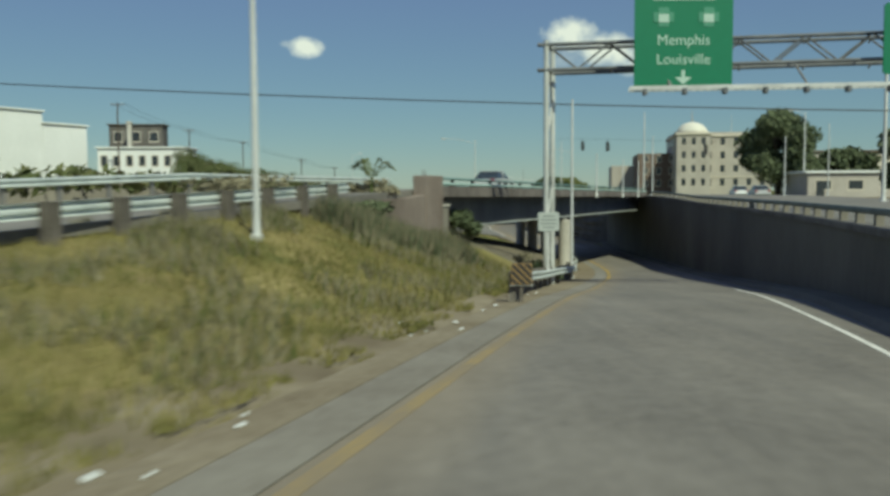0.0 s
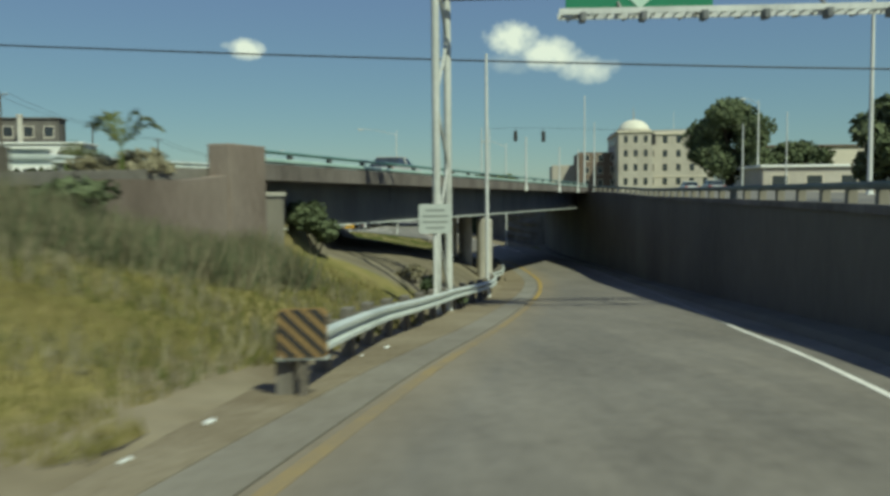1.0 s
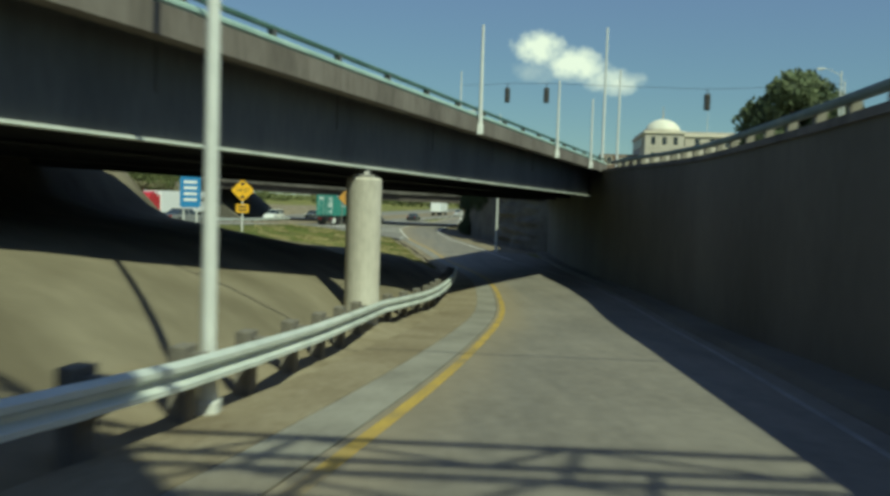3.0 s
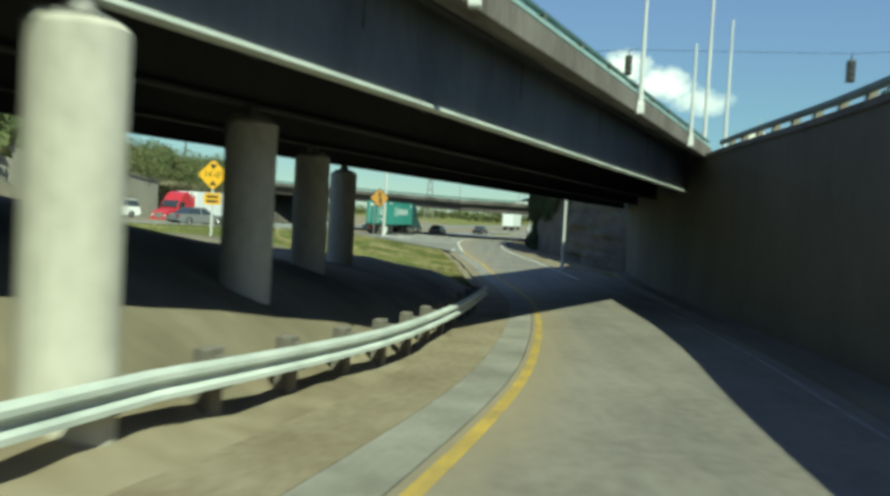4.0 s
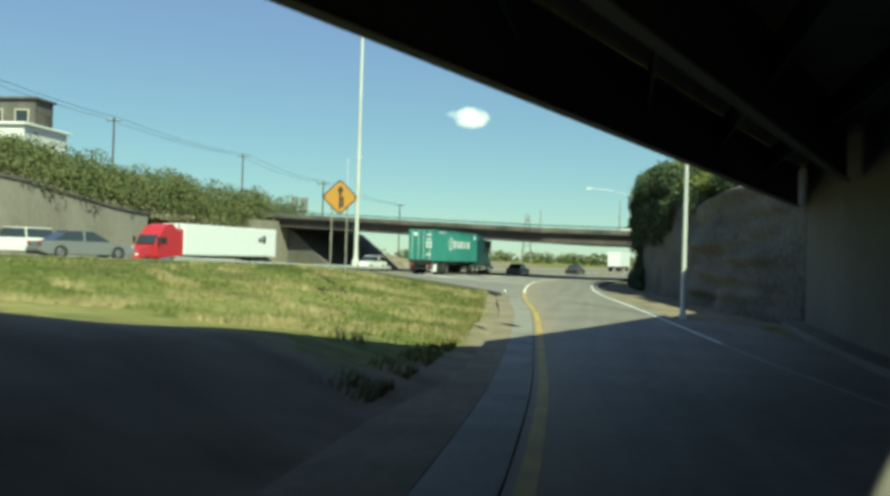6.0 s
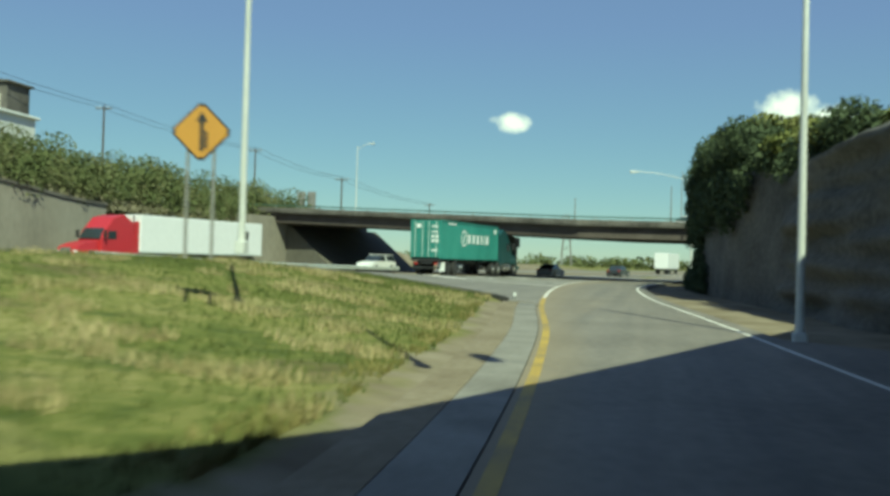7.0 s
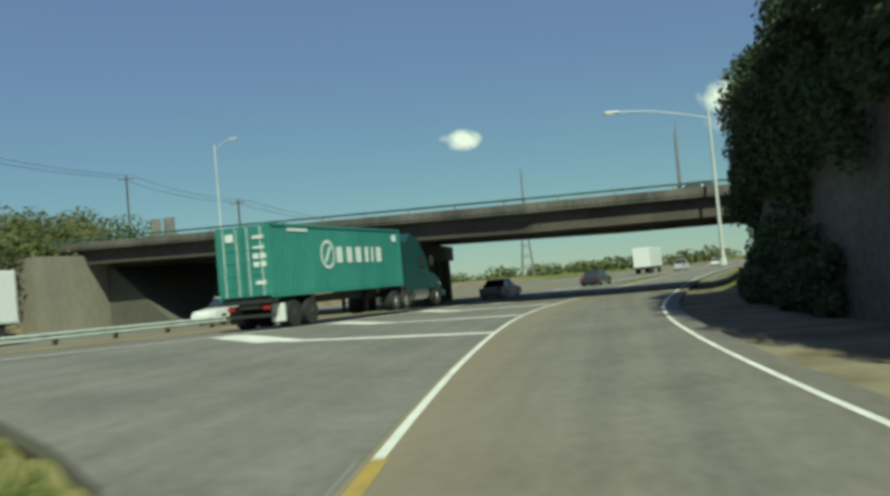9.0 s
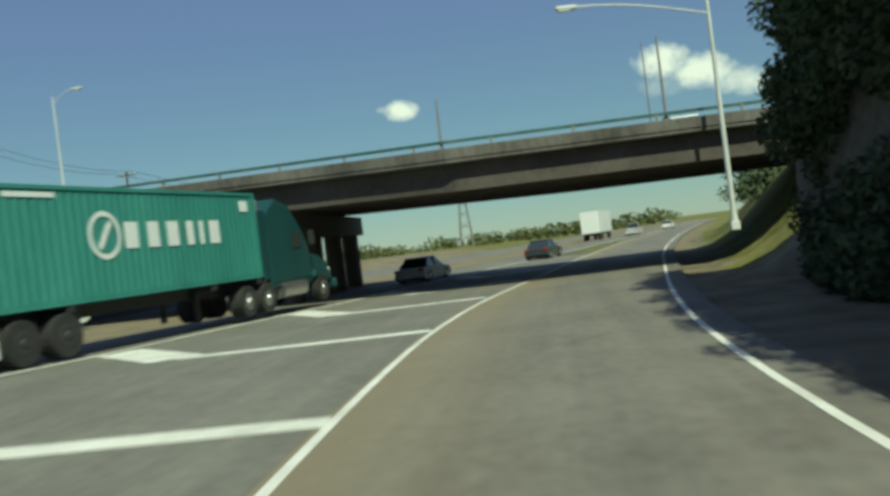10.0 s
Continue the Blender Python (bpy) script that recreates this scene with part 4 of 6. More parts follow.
# bushes hanging over the bank wall
spots = []
rb = random.Random(21)
for y in steps(127, 164.5, 0.75):
    over = ease(133, 141, y)
    spots.append((Vector((bank_x(y) + rb.uniform(0.3, 1.5) - 0.25 * over, y, bank_top(y) + rb.uniform(0.2, 1.2) + 0.7 * over)), (1.0 + 0.3 * over, 1.1, 0.85 + 0.35 * over)))
    if y > 137:
        spots.append((Vector((bank_x(y) - 0.3, y, bank_top(y) - rb.uniform(0.2, 2.2))), (0.5, 0.9, 0.9)))
    if y > 149:
        spots.append((Vector((bank_x(y) - 0.1, y, rb.uniform(1.2, 4.5))), (0.35, 0.8, 0.9)))
        spots.append((Vector((bank_x(y) - rb.uniform(0.2, 0.7), y, bank_top(y) + rb.uniform(-2.5, 0.3))), (0.5, 0.8, 0.6)))
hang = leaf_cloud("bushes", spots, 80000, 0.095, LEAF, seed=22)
tagged(hang, "dense dark green bushes and ivy hanging over the bank wall", "bushes", kind="stuff")
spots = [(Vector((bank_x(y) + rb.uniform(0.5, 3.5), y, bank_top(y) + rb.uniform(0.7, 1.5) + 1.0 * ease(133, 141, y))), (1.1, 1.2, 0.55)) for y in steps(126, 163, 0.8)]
tagged(leaf_cloud("bushes", spots, 30000, 0.12, LEAF_SUN, seed=23), "bushes along the bank top, sunlight put into their yellow-green colour", "bushes", kind="stuff")


# Low growth added to cover the bare dust and darken it like shade.
spots = []
for y in steps(148, 161, 0.5):
    for k in range(2):
        w = rb.uniform(0.15, 1.0)
        spots.append((Vector((bank_x(y) - 0.05 - w * (0.4 + 0.3 * ease(150, 160, y)), y, ramp_z(y) + rb.uniform(0.2, 1.9) * (1.15 - w * 0.8))), (0.4, 0.6, 0.45)))
tagged(leaf_cloud("bushes", spots, 11000, 0.09, LEAF, seed=25), "dark undergrowth added at the bank wall foot to deepen its shade", "bushes", kind="stuff")
spots = [(Vector((right_x(y) + 2 + rb.uniform(3.5, 9), y, 2.2 + rb.uniform(0.5, 3.2))), (1.8, 1.8, 1.1)) for y in steps(192, 226, 1.1)]
tagged(leaf_cloud("bushes", spots, 7000, 0.2, LEAF, seed=24), "dark bushes on the bank past the second bridge", "bushes", kind="stuff")


def blades(name, n, area, length, mat, label, seed):
    """Loose grass blades as narrow triangles, where area() gives places."""
    rg = random.Random(seed)
    vs, fs = [], []
    while len(fs) < n:
        q = area(rg)
        if q is None:
            continue
        x, y = q
        z = ground_z(x, y)
        a = rg.uniform(0, 6.28)
        h = length * rg.uniform(0.4, 1.25)
        lean = rg.uniform(0.1, 0.55) * h
        w = 0.012 + 0.016 * rg.random()
        b = rg.uniform(0, 6.28)
        k = len(vs)
        vs += [(x - math.cos(a) * w, y - math.sin(a) * w, z - 0.03), (x + math.cos(a) * w, y + math.sin(a) * w, z - 0.03), (x + math.cos(b) * lean, y + math.sin(b) * lean, z + h)]
        fs.append((k, k + 1, k + 2))
    me = bpy.data.meshes.new(name)
    me.from_pydata(vs, [], fs)
    me.materials.append(mat)
    return tagged(new(name, me), label, "grass", kind="stuff")


def slope_area(rg):
    y = rg.uniform(2, 37)
    xl = left_x(y) - 2.4
    xu = -0.9 - 0.394 * (36 - y)
    if xl - xu < 0.5:
        return None
    return rg.uniform(xu, xl), y


def verge_area(rg):
    y = rg.uniform(101, 140)
    x = rg.uniform(main_x(y) + 2.6, left_x(y) - 2.1)
    if y > 129 and x > 8.5 - 10.5 * ease(130, 142, y) - 0.4:
        return None
    return x, y


def crest_area(rg):
    y = rg.uniform(8, 36)
    xl = left_x(y) - 2.4
    xu = -0.9 - 0.394 * (36 - y)
    if xl - xu < 0.8:
        return None
    x = xu + (xl - xu) * rg.random() ** 2.8
    if noise.noise(Vector((x * 0.45, y * 0.45, 3))) < 0.02:
        return None
    return x, y


def tuft_area(rg):
    """Places in loose clumps on the verge."""
    y = rg.uniform(98, 134)
    x = rg.uniform(max(main_x(y) + 2.6, left_x(y) - 16), left_x(y) - 2.1)
    if y > 129 and x > 8.5 - 10.5 * ease(130, 142, y) - 0.4:
        return None
    if noise.noise(Vector((x * 0.5, y * 0.5, 9))) < 0.22:
        return None
    return x, y


def edge_area(rg):
    y = rg.uniform(1, 128)
    if 38 < y < 92:
        return None
    x = left_x(y) - 1.75 - 0.45 * ease(18, 26, y) - 0.7 * rg.random() ** 2
    if noise.noise(Vector((x * 0.3, y * 0.6, 5))) < -0.1:
        return None
    return x, y


def wing_area(rg):
    q = on_bridge(rg.uniform(-36, -26), -1.15 - 1.6 * rg.random() ** 1.5)
    return q.x, q.y


def bank_area(rg):
    y = rg.uniform(117, 134)
    return bank_x(y) + 0.3 + 5.0 * rg.random(), y


blades("grass", 7000, bank_area, 0.75, STRAW, "tall straw-coloured grass along the top of the bank wall", 39)
blades("grass", 3000, bank_area, 0.55, LEAF_DRY, "yellow-green grass along the top of the bank wall", 40)
blades("grass", 5500, wing_area, 0.9, DEADWEED, "tall dead weeds in front of the wing wall", 37)
blades("grass", 5000, wing_area, 0.85, LEAF_TREE, "grey-green weeds in front of the wing wall", 38)
blades("grass", 9000, crest_area, 0.42, DEADWEED, "tall grey-brown dead weeds on the embankment", 33)
blades("grass", 5500, crest_area, 0.34, LEAF_DRY, "olive green weeds among the dry grass", 34)
blades("grass", 9000, tuft_area, 0.24, STRAW, "pale straw tufts scattered over the green verge", 35)
blades("grass", 6000, edge_area, 0.14, WEED, "ragged dry grass edge along the shoulder", 36)
blades("grass", 26000, slope_area, 0.2, WEED, "tall dry grass and weeds on the embankment", 31)
blades("grass", 22000, verge_area, 0.16, LEAF_DRY, "short green and straw grass on the verge", 32)


# ---- far retaining wall with planted slope ----
def far_top(y):
    return float(np.interp(y, [70, 137, 150, 167, 180], [7.0, 6.2, 5.0, 4.6, 4.2]))


fp = main_path(56, 155, 3)
ft = sweep(B(), fp, lambda i: rect(-30.4, -29.6, -0.4, far_top(fp[i].y)))
wall_far = tagged(part("wall_far", ft, FARWALL), "long pale concrete retaining wall beyond the oncoming lanes", "retaining wall", kind="structure")
part("coping", sweep(B(), fp, lambda i: rect(-30.5, -29.45, far_top(fp[i].y), far_top(fp[i].y) + 0.2)), SLAB, wall_far)
spots = []
for p in main_path(104, 186, 1.6):
    for k in range(4):
        i = main_offset(p.x, p.y)[1]
        j = int(np.argmin(np.abs(FY - i)))
        nrm = Vector((-FTAN[j, 1], FTAN[j, 0], 0))
        e = 31.5 + k * 3.2 + rb.uniform(-1, 1)
        q = p + nrm * e
        if q.x > -0.303 * q.y:
            spots.append((Vector((q.x, q.y, p.z + far_top(p.y) + 0.7 + 1.35 * k + rb.uniform(-0.4, 1.2))), (2.1, 2.1, rb.uniform(1.0, 2.1))))
for p in main_path(150, 184, 1.4):
    j = int(np.argmin(np.abs(FY - main_offset(p.x, p.y)[1])))
    nrm = Vector((-FTAN[j, 1], FTAN[j, 0], 0))
    for k in range(2):
        q = p + nrm * (33.5 + 4 * k + rb.uniform(-1.2, 1.2))
        spots.append((Vector((q.x, q.y, p.z + rb.uniform(3.6, 8.2))), (2.2, 2.2, 1.6)))
tagged(leaf_cloud("bushes", spots, 95000, 0.15, LEAF_HEDGE, seed=41), "dense green bushes on the slope above the far wall", "bushes", kind="stuff")


spots = []
for p in main_path(136, 172, 1.2):
    j = int(np.argmin(np.abs(FY - main_offset(p.x, p.y)[1])))
    nrm = Vector((-FTAN[j, 1], FTAN[j, 0], 0))
    for k in range(3):
        q = p + nrm * (30.8 + 1.1 * k + rb.uniform(-0.4, 0.4))
        spots.append((Vector((q.x, q.y, p.z + far_top(p.y) + 0.15 + 0.5 * k)), (1.1, 1.1, rb.uniform(0.3, 0.7))))
tagged(leaf_cloud("dry_growth", spots, 11000, 0.14, DEADWEED, seed=42), "pale dry weeds and rubble along the top of the far wall", "weeds", kind="stuff")


# ---- poles ----
def street_lamp(x, y, z, h, label, arm=0.0, way=0.0, r=0.11, head=True, group="street lamps"):
    """A tapered metal pole, with an arm that ends in a cobra head."""
    t = thing("street_lamp", label, "street lamp", Matrix.Translation((x, y, z)), group)
    part("base", tube(box(B(), (0, 0, 0.0), (r * 3, r * 3, 0.3), bevel=0.02), (0, 0, 0.1), (0, 0, 0.5), r * 1.3, r * 1.05, 12), POLE, t)
    part("pole", tube(B(), (0, 0, 0.3), (0, 0, h), r, r * 0.6, 20), POLE, t)
    if arm:
        d = Vector((math.cos(way), math.sin(way), 0))
        pts = [Vector((0, 0, h - 0.5)) + d * arm * k / 6 + Vector((0, 0, 0.75 * math.sin(k / 6 * 1.57))) for k in range(7)]
        part("arm", pipe(B(), pts, 0.035, 6), POLE, t)
        if head:
            m = Matrix.Translation(pts[-1] + d * 0.3) @ Matrix.Rotation(way, 4, "Z")
            bm = box(B(), (0, 0, 0), (0.75, 0.28, 0.14), m, 0.05)
            hd = part("lamp_head", bm, POLE, t)
            part("lens", box(B(), (0.08, 0, -0.09), (0.4, 0.22, 0.06), m, 0.02), SIGNWHITE, hd)
    return t


street_lamp(-4.64, 21.2, 5.85, 11.85, "tall pale metal light pole on the grass slope", 2.4, 2.6, 0.085)
street_lamp(7.13, 48.5, ground_z(7.13, 48.5), 12.1 - ground_z(7.13, 48.5), "slim pale metal light pole behind the guard rail", r=0.09)
street_lamp(17.39, 117.75, -0.1, 12.5, "tall pale metal light pole at the outer verge", 2.4, 2.9, 0.1)
street_lamp(4.04, 115.35, 1.75, 12.0, "tall pale metal light pole standing on the grass verge", 4.0, 2.9, 0.085)
street_lamp(17.3, 171.4, 1.4, 7.9, "pale metal light pole with long arm near the second bridge", 4.6, 3.3, 0.1)
street_lamp(20.9, 90.8, 6.5, 8.6, "tall pale light pole behind the bridge rail", r=0.09)
street_lamp(21.9, 91.2, 6.4, 6.3, "slim pale light pole at the corner of the bridge", r=0.08)
street_lamp(12.2, 90.6, 6.75, 5.4, "short dark light pole on the far bridge rail", r=0.06)
for s, h in ((6.0, 3.1), (17.2, 3.1), (25.6, 3.4)):
    q = on_bridge(s, -1.0, 6.55 + fall(s))
    street_lamp(q.x, q.y, q.z, h, "short slim light pole bracketed to the bridge edge", r=0.065, group="poles on the bridge")
street_lamp(49.0, 118.0, 6.0, 11.5, "pale light pole in front of a broad tree", 1.5, 2.9, 0.12)
street_lamp(47.0, 106.0, 6.0, 9.0, "slim pole beside the upper street", r=0.09)
street_lamp(-20.8, 194.6, 6.2, 9.0, "pale light pole with a short arm on the second bridge", 1.6, -0.1, 0.08)


def utility_pole(x, y, top, label):
    z = top - 11.5
    t = thing("utility_pole", label, "utility pole", Matrix.Translation((x, y, z)), "utility poles")
    part("pole", tube(B(), (0, 0, -4), (0, 0, 11.5), 0.17, 0.12, 10), WOODPOLE, t)
    part("crossarm", box(B(), (0, 0, 11.1), (2.5, 0.12, 0.14)), WOODPOLE, t)
    for k in (-1.1, -0.6, 0.6, 1.1):
        part("insulator", tube(B(), (k, 0, 11.17), (k, 0, 11.4), 0.05, 0.03, 6), SIGNWHITE, t)
    return t


UP = [(-58.5, 198.4, 21.4), (-55.6, 238.6, 20.9), (-40.0, 241.4, 16.0), (-37.7, 295.7, 15.2), (-59.5, 158.0, 23.3)]
for x, y, z in UP:
    utility_pole(x, y, z, "dark wooden utility pole with crossarm above the far bank")


def cable(p, q, sag, r=0.02, label="thin black overhead power cable"):
    pts = [Vector(p).lerp(Vector(q), k / 12) - Vector((0, 0, sag * 4 * (k / 12) * (1 - k / 12))) for k in range(13)]
    return tagged(part("power_cable", pipe(B(), pts, r, 5), BLACK), label, "cable")


for k in (-1.1, 1.1):
    for a, b in ((4, 0), (0, 1), (1, 2), (2, 3)):
        cable((UP[a][0] + k, UP[a][1], UP[a][2] - 0.1), (UP[b][0] + k, UP[b][1], UP[b][2] - 0.1), 0.7, 0.03)
cable((-62, 56, 16.2), (58, 43, 10.6), 1.2, 0.035, "thin black cable slung across the road")


# ---- second bridge ----
B2 = [(-60.0, 191.5, 7.9), (-25.0, 181.5, 6.7), (7.5, 172.0, 5.4), (18.5, 172.3, 5.3), (48.0, 173.5, 5.3)]
WID = 16.5


def b2_line(back, lift):
    out = []
    for (x0, y0, z0), (x1, y1, z1) in zip(B2, B2[1:]):
        for k in range(6):
            t = k / 6
            out.append(Vector((x0 + (x1 - x0) * t, y0 + (y1 - y0) * t, z0 + (z1 - z0) * t + lift + 0.12)))
    out.append(Vector((*B2[-1][:2], B2[-1][2] + lift + 0.12)))
    n = Vector((0.33, 0.94, 0))
    return [p + n * back for p in out]


bridge2 = thing("road_bridge", "long flat concrete road bridge crossing the main carriageways", "bridge")
part("deck", sweep(B(), b2_line(0, 0), rect(-WID, -0.02, -0.54, -0.30)), SLAB, bridge2)
for nm, back, mt in (("parapet", 0.0, SLAB), ("parapet", WID - 0.35, SLAB)):
    part(nm, sweep(B(), b2_line(back, 0), [(0.02, -0.40), (0.02, -0.02), (-0.30, -0.02), (-0.30, -0.40)]), mt, bridge2, "weathered concrete parapet")
    part("handrail", sweep(B(), b2_line(back, 0), [(-0.06, 0.17), (-0.06, 0.28), (-0.18, 0.28), (-0.18, 0.17)]), DARKRAIL, bridge2, "dark green metal rail")
    first = None
    for p, d in along(b2_line(back, -0.02), 3.0):
        if first is None:
            o = part("rail_post", box(B(), (0, 0, 0.12), (0.08, 0.1, 0.26)), RUSTY, bridge2)
            first = o.data
        else:
            o = new("rail_post", first)
            o.parent = bridge2
        o.matrix_basis = Matrix.Translation(p + Vector((0.05, 0.11, 0)))
for i in range(7):
    part("girder", sweep(B(), b2_line(0.75 + i * 2.42, -0.54), rect(-0.2, 0.2, -1.05, 0.0)), BRIDGE_DARK, bridge2)
pier = thing("bridge_pier", "concrete bent of four columns under the second bridge", "bridge pier")
PIER2, PIER2_TOP = Vector((-0.9, 178.6, 0)), 4.0
for k in range(4):
    p = PIER2 + Vector((0, 4.0 * k, 0))
    part("column", tube(B(), (p.x, p.y, -0.6), (p.x, p.y, PIER2_TOP), 0.48, seg=20), WALL, pier)
part("cap_beam", sweep(B(), [PIER2 + Vector((0, -1.2, PIER2_TOP)), PIER2 + Vector((0, 13.2, PIER2_TOP))], rect(-0.6, 0.6, -0.75, 0.32)), WALL, pier)
# sloped abutment at the far left end
ab2 = thing("abutment", "sloping concrete abutment with dark bank under the second bridge", "abutment")
a, b = Vector((-25.5, 180.5, 0)), Vector((-20.5, 196.0, 0))
dd = (b - a).normalized()
part("slope", sweep(B(), [a + dd * 3.4, b + dd * 3], [(6.5, 0.0), (0.0, 4.9), (-5.0, 5.0), (-5.0, -0.5), (6.5, -0.5)]), WALL, ab2)
part("end_wall", sweep(B(), [a - dd * 2.5, b + dd * 2], rect(-5.2, -0.6, 0.0, 5.9)), FARWALL, ab2)

for x, y, h, lb in ((7.4, 172.2, 2.1, "short lamp post on the second bridge parapet"), (17.0, 188.2, 6.2, "tall lamp post on the far parapet of the second bridge"), (15.6, 172.5, 3.2, "short lamp post beside a car on the second bridge")):
    bm = tube(B(), (0, 0, -0.1), (0, 0, h), 0.06, 0.035, 8)
    t = thing("lamp_post", lb, "lamp post", Matrix.Translation((x, y, 5.3)))
    part("pole", bm, RUSTY, t)
    part("bracket", box(B(), (0, 0, 0.1), (0.24, 0.24, 0.3)), RUSTY, t)


# ---- signs ----
def letters(text, size, m, mat, parent, name="lettering"):
    cu = bpy.data.curves.new(name, "FONT")
    cu.body, cu.size, cu.extrude, cu.align_x, cu.align_y = text, size, 0.004, "CENTER", "CENTER"
    o = bpy.data.objects.new(name, cu)
    me = bpy.data.meshes.new_from_object(o)
    bpy.data.objects.remove(o)
    me.materials.append(mat)
    ob = new(name, me)
    ob.parent, ob.matrix_basis = parent, m
    return ob


def rounded_panel(w, h, t, r=0.08):
    bm = box(B(), (0, 0, 0), (w, t, h))
    ed = [e for e in bm.edges if abs(e.verts[0].co.y - e.verts[1].co.y) > t * 0.5]
    bmesh.ops.bevel(bm, geom=ed, offset=r, segments=4, affect="EDGES")
    return bm


FACE = Matrix.Rotation(radians(90), 4, "X")      # text upright, facing -y

gan = thing("sign_gantry", "grey steel truss gantry with walkway over the slip road", "gantry", Matrix.Translation((4.48, 38.3, 0)))
LEGR = Vector((17.6, -2.0, 0))
for nm, at, z0, z1 in (("leg", Vector((0, 0, 0)), 3.2, 13.6), ("leg", Vector((0.42, 1.18, 0)), 3.0, 13.6), ("leg", LEGR, 5.9, 13.8), ("leg", LEGR + Vector((0.42, 1.18, 0)), 5.9, 13.8)):
    part(nm, tube(B(), at + Vector((0, 0, z0 - 0.5)), at + Vector((0, 0, z1)), 0.118, seg=16), GANTRY, gan, "weathered grey tubular leg")
for at0, at1, z0, z1 in ((Vector((0, 0, 0)), Vector((0.42, 1.18, 0)), 3.4, 13.0), (LEGR, LEGR + Vector((0.42, 1.18, 0)), 6.4, 13.2)):
    n = 5
    for k in range(n):
        a, b = (at0, at1) if k % 2 else (at1, at0)
        za, zb = z0 + (z1 - z0) * k / n, z0 + (z1 - z0) * (k + 1) / n
        part("brace", tube(B(), a + Vector((0, 0, za)), b + Vector((0, 0, zb)), 0.05, seg=8), GANTRY, gan)
for off in (Vector((0, 0, 0)), Vector((0.42, 1.18, 0))):
    for z in (12.3, 13.4):
        part("chord", tube(B(), off + Vector((-0.4, 0, z)), off + LEGR + Vector((0.4, 0, z + 0.25)), 0.085, seg=10), CHORD, gan)
    for k in range(14):
        a, b = LEGR * (k / 13) , LEGR * ((k + 1) / 13)
        za, zb = (12.3, 13.4) if k % 2 else (13.4, 12.3)
        part("lattice_bar", tube(B(), off + a + Vector((0, 0, za + 0.25 * k / 13)), off + b + Vector((0, 0, zb + 0.25 * (k + 1) / 13)), 0.045, seg=6), CHORD, gan)
for k in range(0, 14, 2):
    a = LEGR * (k / 13)
    part("cross_bar", tube(B(), a + Vector((0, 0, 12.3)), a + Vector((0.42, 1.18, 12.3)), 0.045, seg=6), RUSTY, gan)
    part("cross_bar", tube(B(), a + Vector((0, 0, 13.4)), a + Vector((0.42, 1.18, 13.4)), 0.045, seg=6), RUSTY, gan)
WK = [Vector((3.3, -1.6, 11.3)), LEGR + Vector((0.0, -1.6, 11.25))]
walkway = part("walkway", sweep(B(), WK, rect(0.34, 0.40, -0.1, 0.06)), POLE, gan, "pale steel lighting walkway")
part("edge_channel", sweep(B(), WK, rect(-0.40, -0.34, -0.1, 0.06)), POLE, walkway)
grating = B()
for k in range(47):
    p = WK[0].lerp(WK[1], (k + 0.5) / 47)
    box(grating, (p.x, p.y, p.z - 0.03), (0.045, 0.68, 0.04))
part("grating", grating, POLE, walkway, "open steel cross bars of the walkway")
for k in range(9):
    p = WK[0].lerp(WK[1], (k + 0.35) / 9)
    part("sign_light", box(B(), (p.x, p.y - 0.42, p.z - 0.2), (0.16, 0.34, 0.26), bevel=0.03), CHORD, gan)
    part("bracket", tube(B(), (p.x, p.y - 0.3, p.z - 0.05), (p.x, p.y + 1.6, p.z + 0.1), 0.03, seg=6), RUSTY, gan)
for k in range(3):
    p = WK[0].lerp(WK[1], 0.12 + k * 0.38)
    part("hanger", tube(B(), p + Vector((0, 0, 0)), Vector((p.x, 0.0 - 2.0 * (p.x / 17.6), 12.35)), 0.05, seg=6), RUSTY, gan)

gs = thing("direction_sign", "large green motorway direction sign with white lettering", "road sign", Matrix.Translation((4.35 + 5.75, 36.9, 13.45)), "gantry signs")
part("panel", rounded_panel(4.15, 4.2, 0.06), SIGNGREEN, gs)
part("back_rail", box(B(), (0, 0.12, 0.6), (4.0, 0.16, 0.1)), RUSTY, gs)
part("back_rail", box(B(), (0, 0.12, -0.5), (4.0, 0.16, 0.1)), RUSTY, gs)
for tx, sz, dx, dz in (("Memphis", 0.62, 0.0, -0.12), ("Louisville", 0.62, 0.0, -0.92)):
    letters(tx, sz, Matrix.Translation((dx, -0.04, dz)) @ FACE, SIGNTEXT, gs)
for dx in (-0.85, 1.05):
    sh = rounded_panel(0.85, 0.8, 0.02, 0.2)
    o = part("route_shield", sh, SHIELD, gs, "faded route shield")
    o.matrix_basis = Matrix.Translation((dx, -0.045, 0.85))
    part("numeral_bar", box(B(), (dx, -0.062, 0.8), (0.42, 0.012, 0.34)), SIGNTEXT, o).matrix_parent_inverse = o.matrix_basis.inverted()
ar = box(B(), (0, -0.045, -1.55), (0.14, 0.02, 0.36))
vs = [ar.verts.new(v) for v in ((-0.36, -0.05, -1.66), (0.36, -0.05, -1.66), (0, -0.05, -1.96))]
ar.faces.new(vs)
part("arrow", ar, SIGNTEXT, gs, "white down arrow")
part("caption_bar", box(B(), (0.0, -0.045, 1.72), (2.6, 0.012, 0.34)), SIGNTEXT, gs)
gs2 = thing("direction_sign", "second green motorway sign hanging at the end of the gantry", "road sign", Matrix.Translation((19.75, 35.9, 13.2)), "gantry signs")
part("panel", rounded_panel(3.4, 2.9, 0.06), SIGNGREEN, gs2)
part("caption_bar", box(B(), (0, -0.045, 0.3), (2.4, 0.012, 0.4)), SIGNTEXT, gs2)
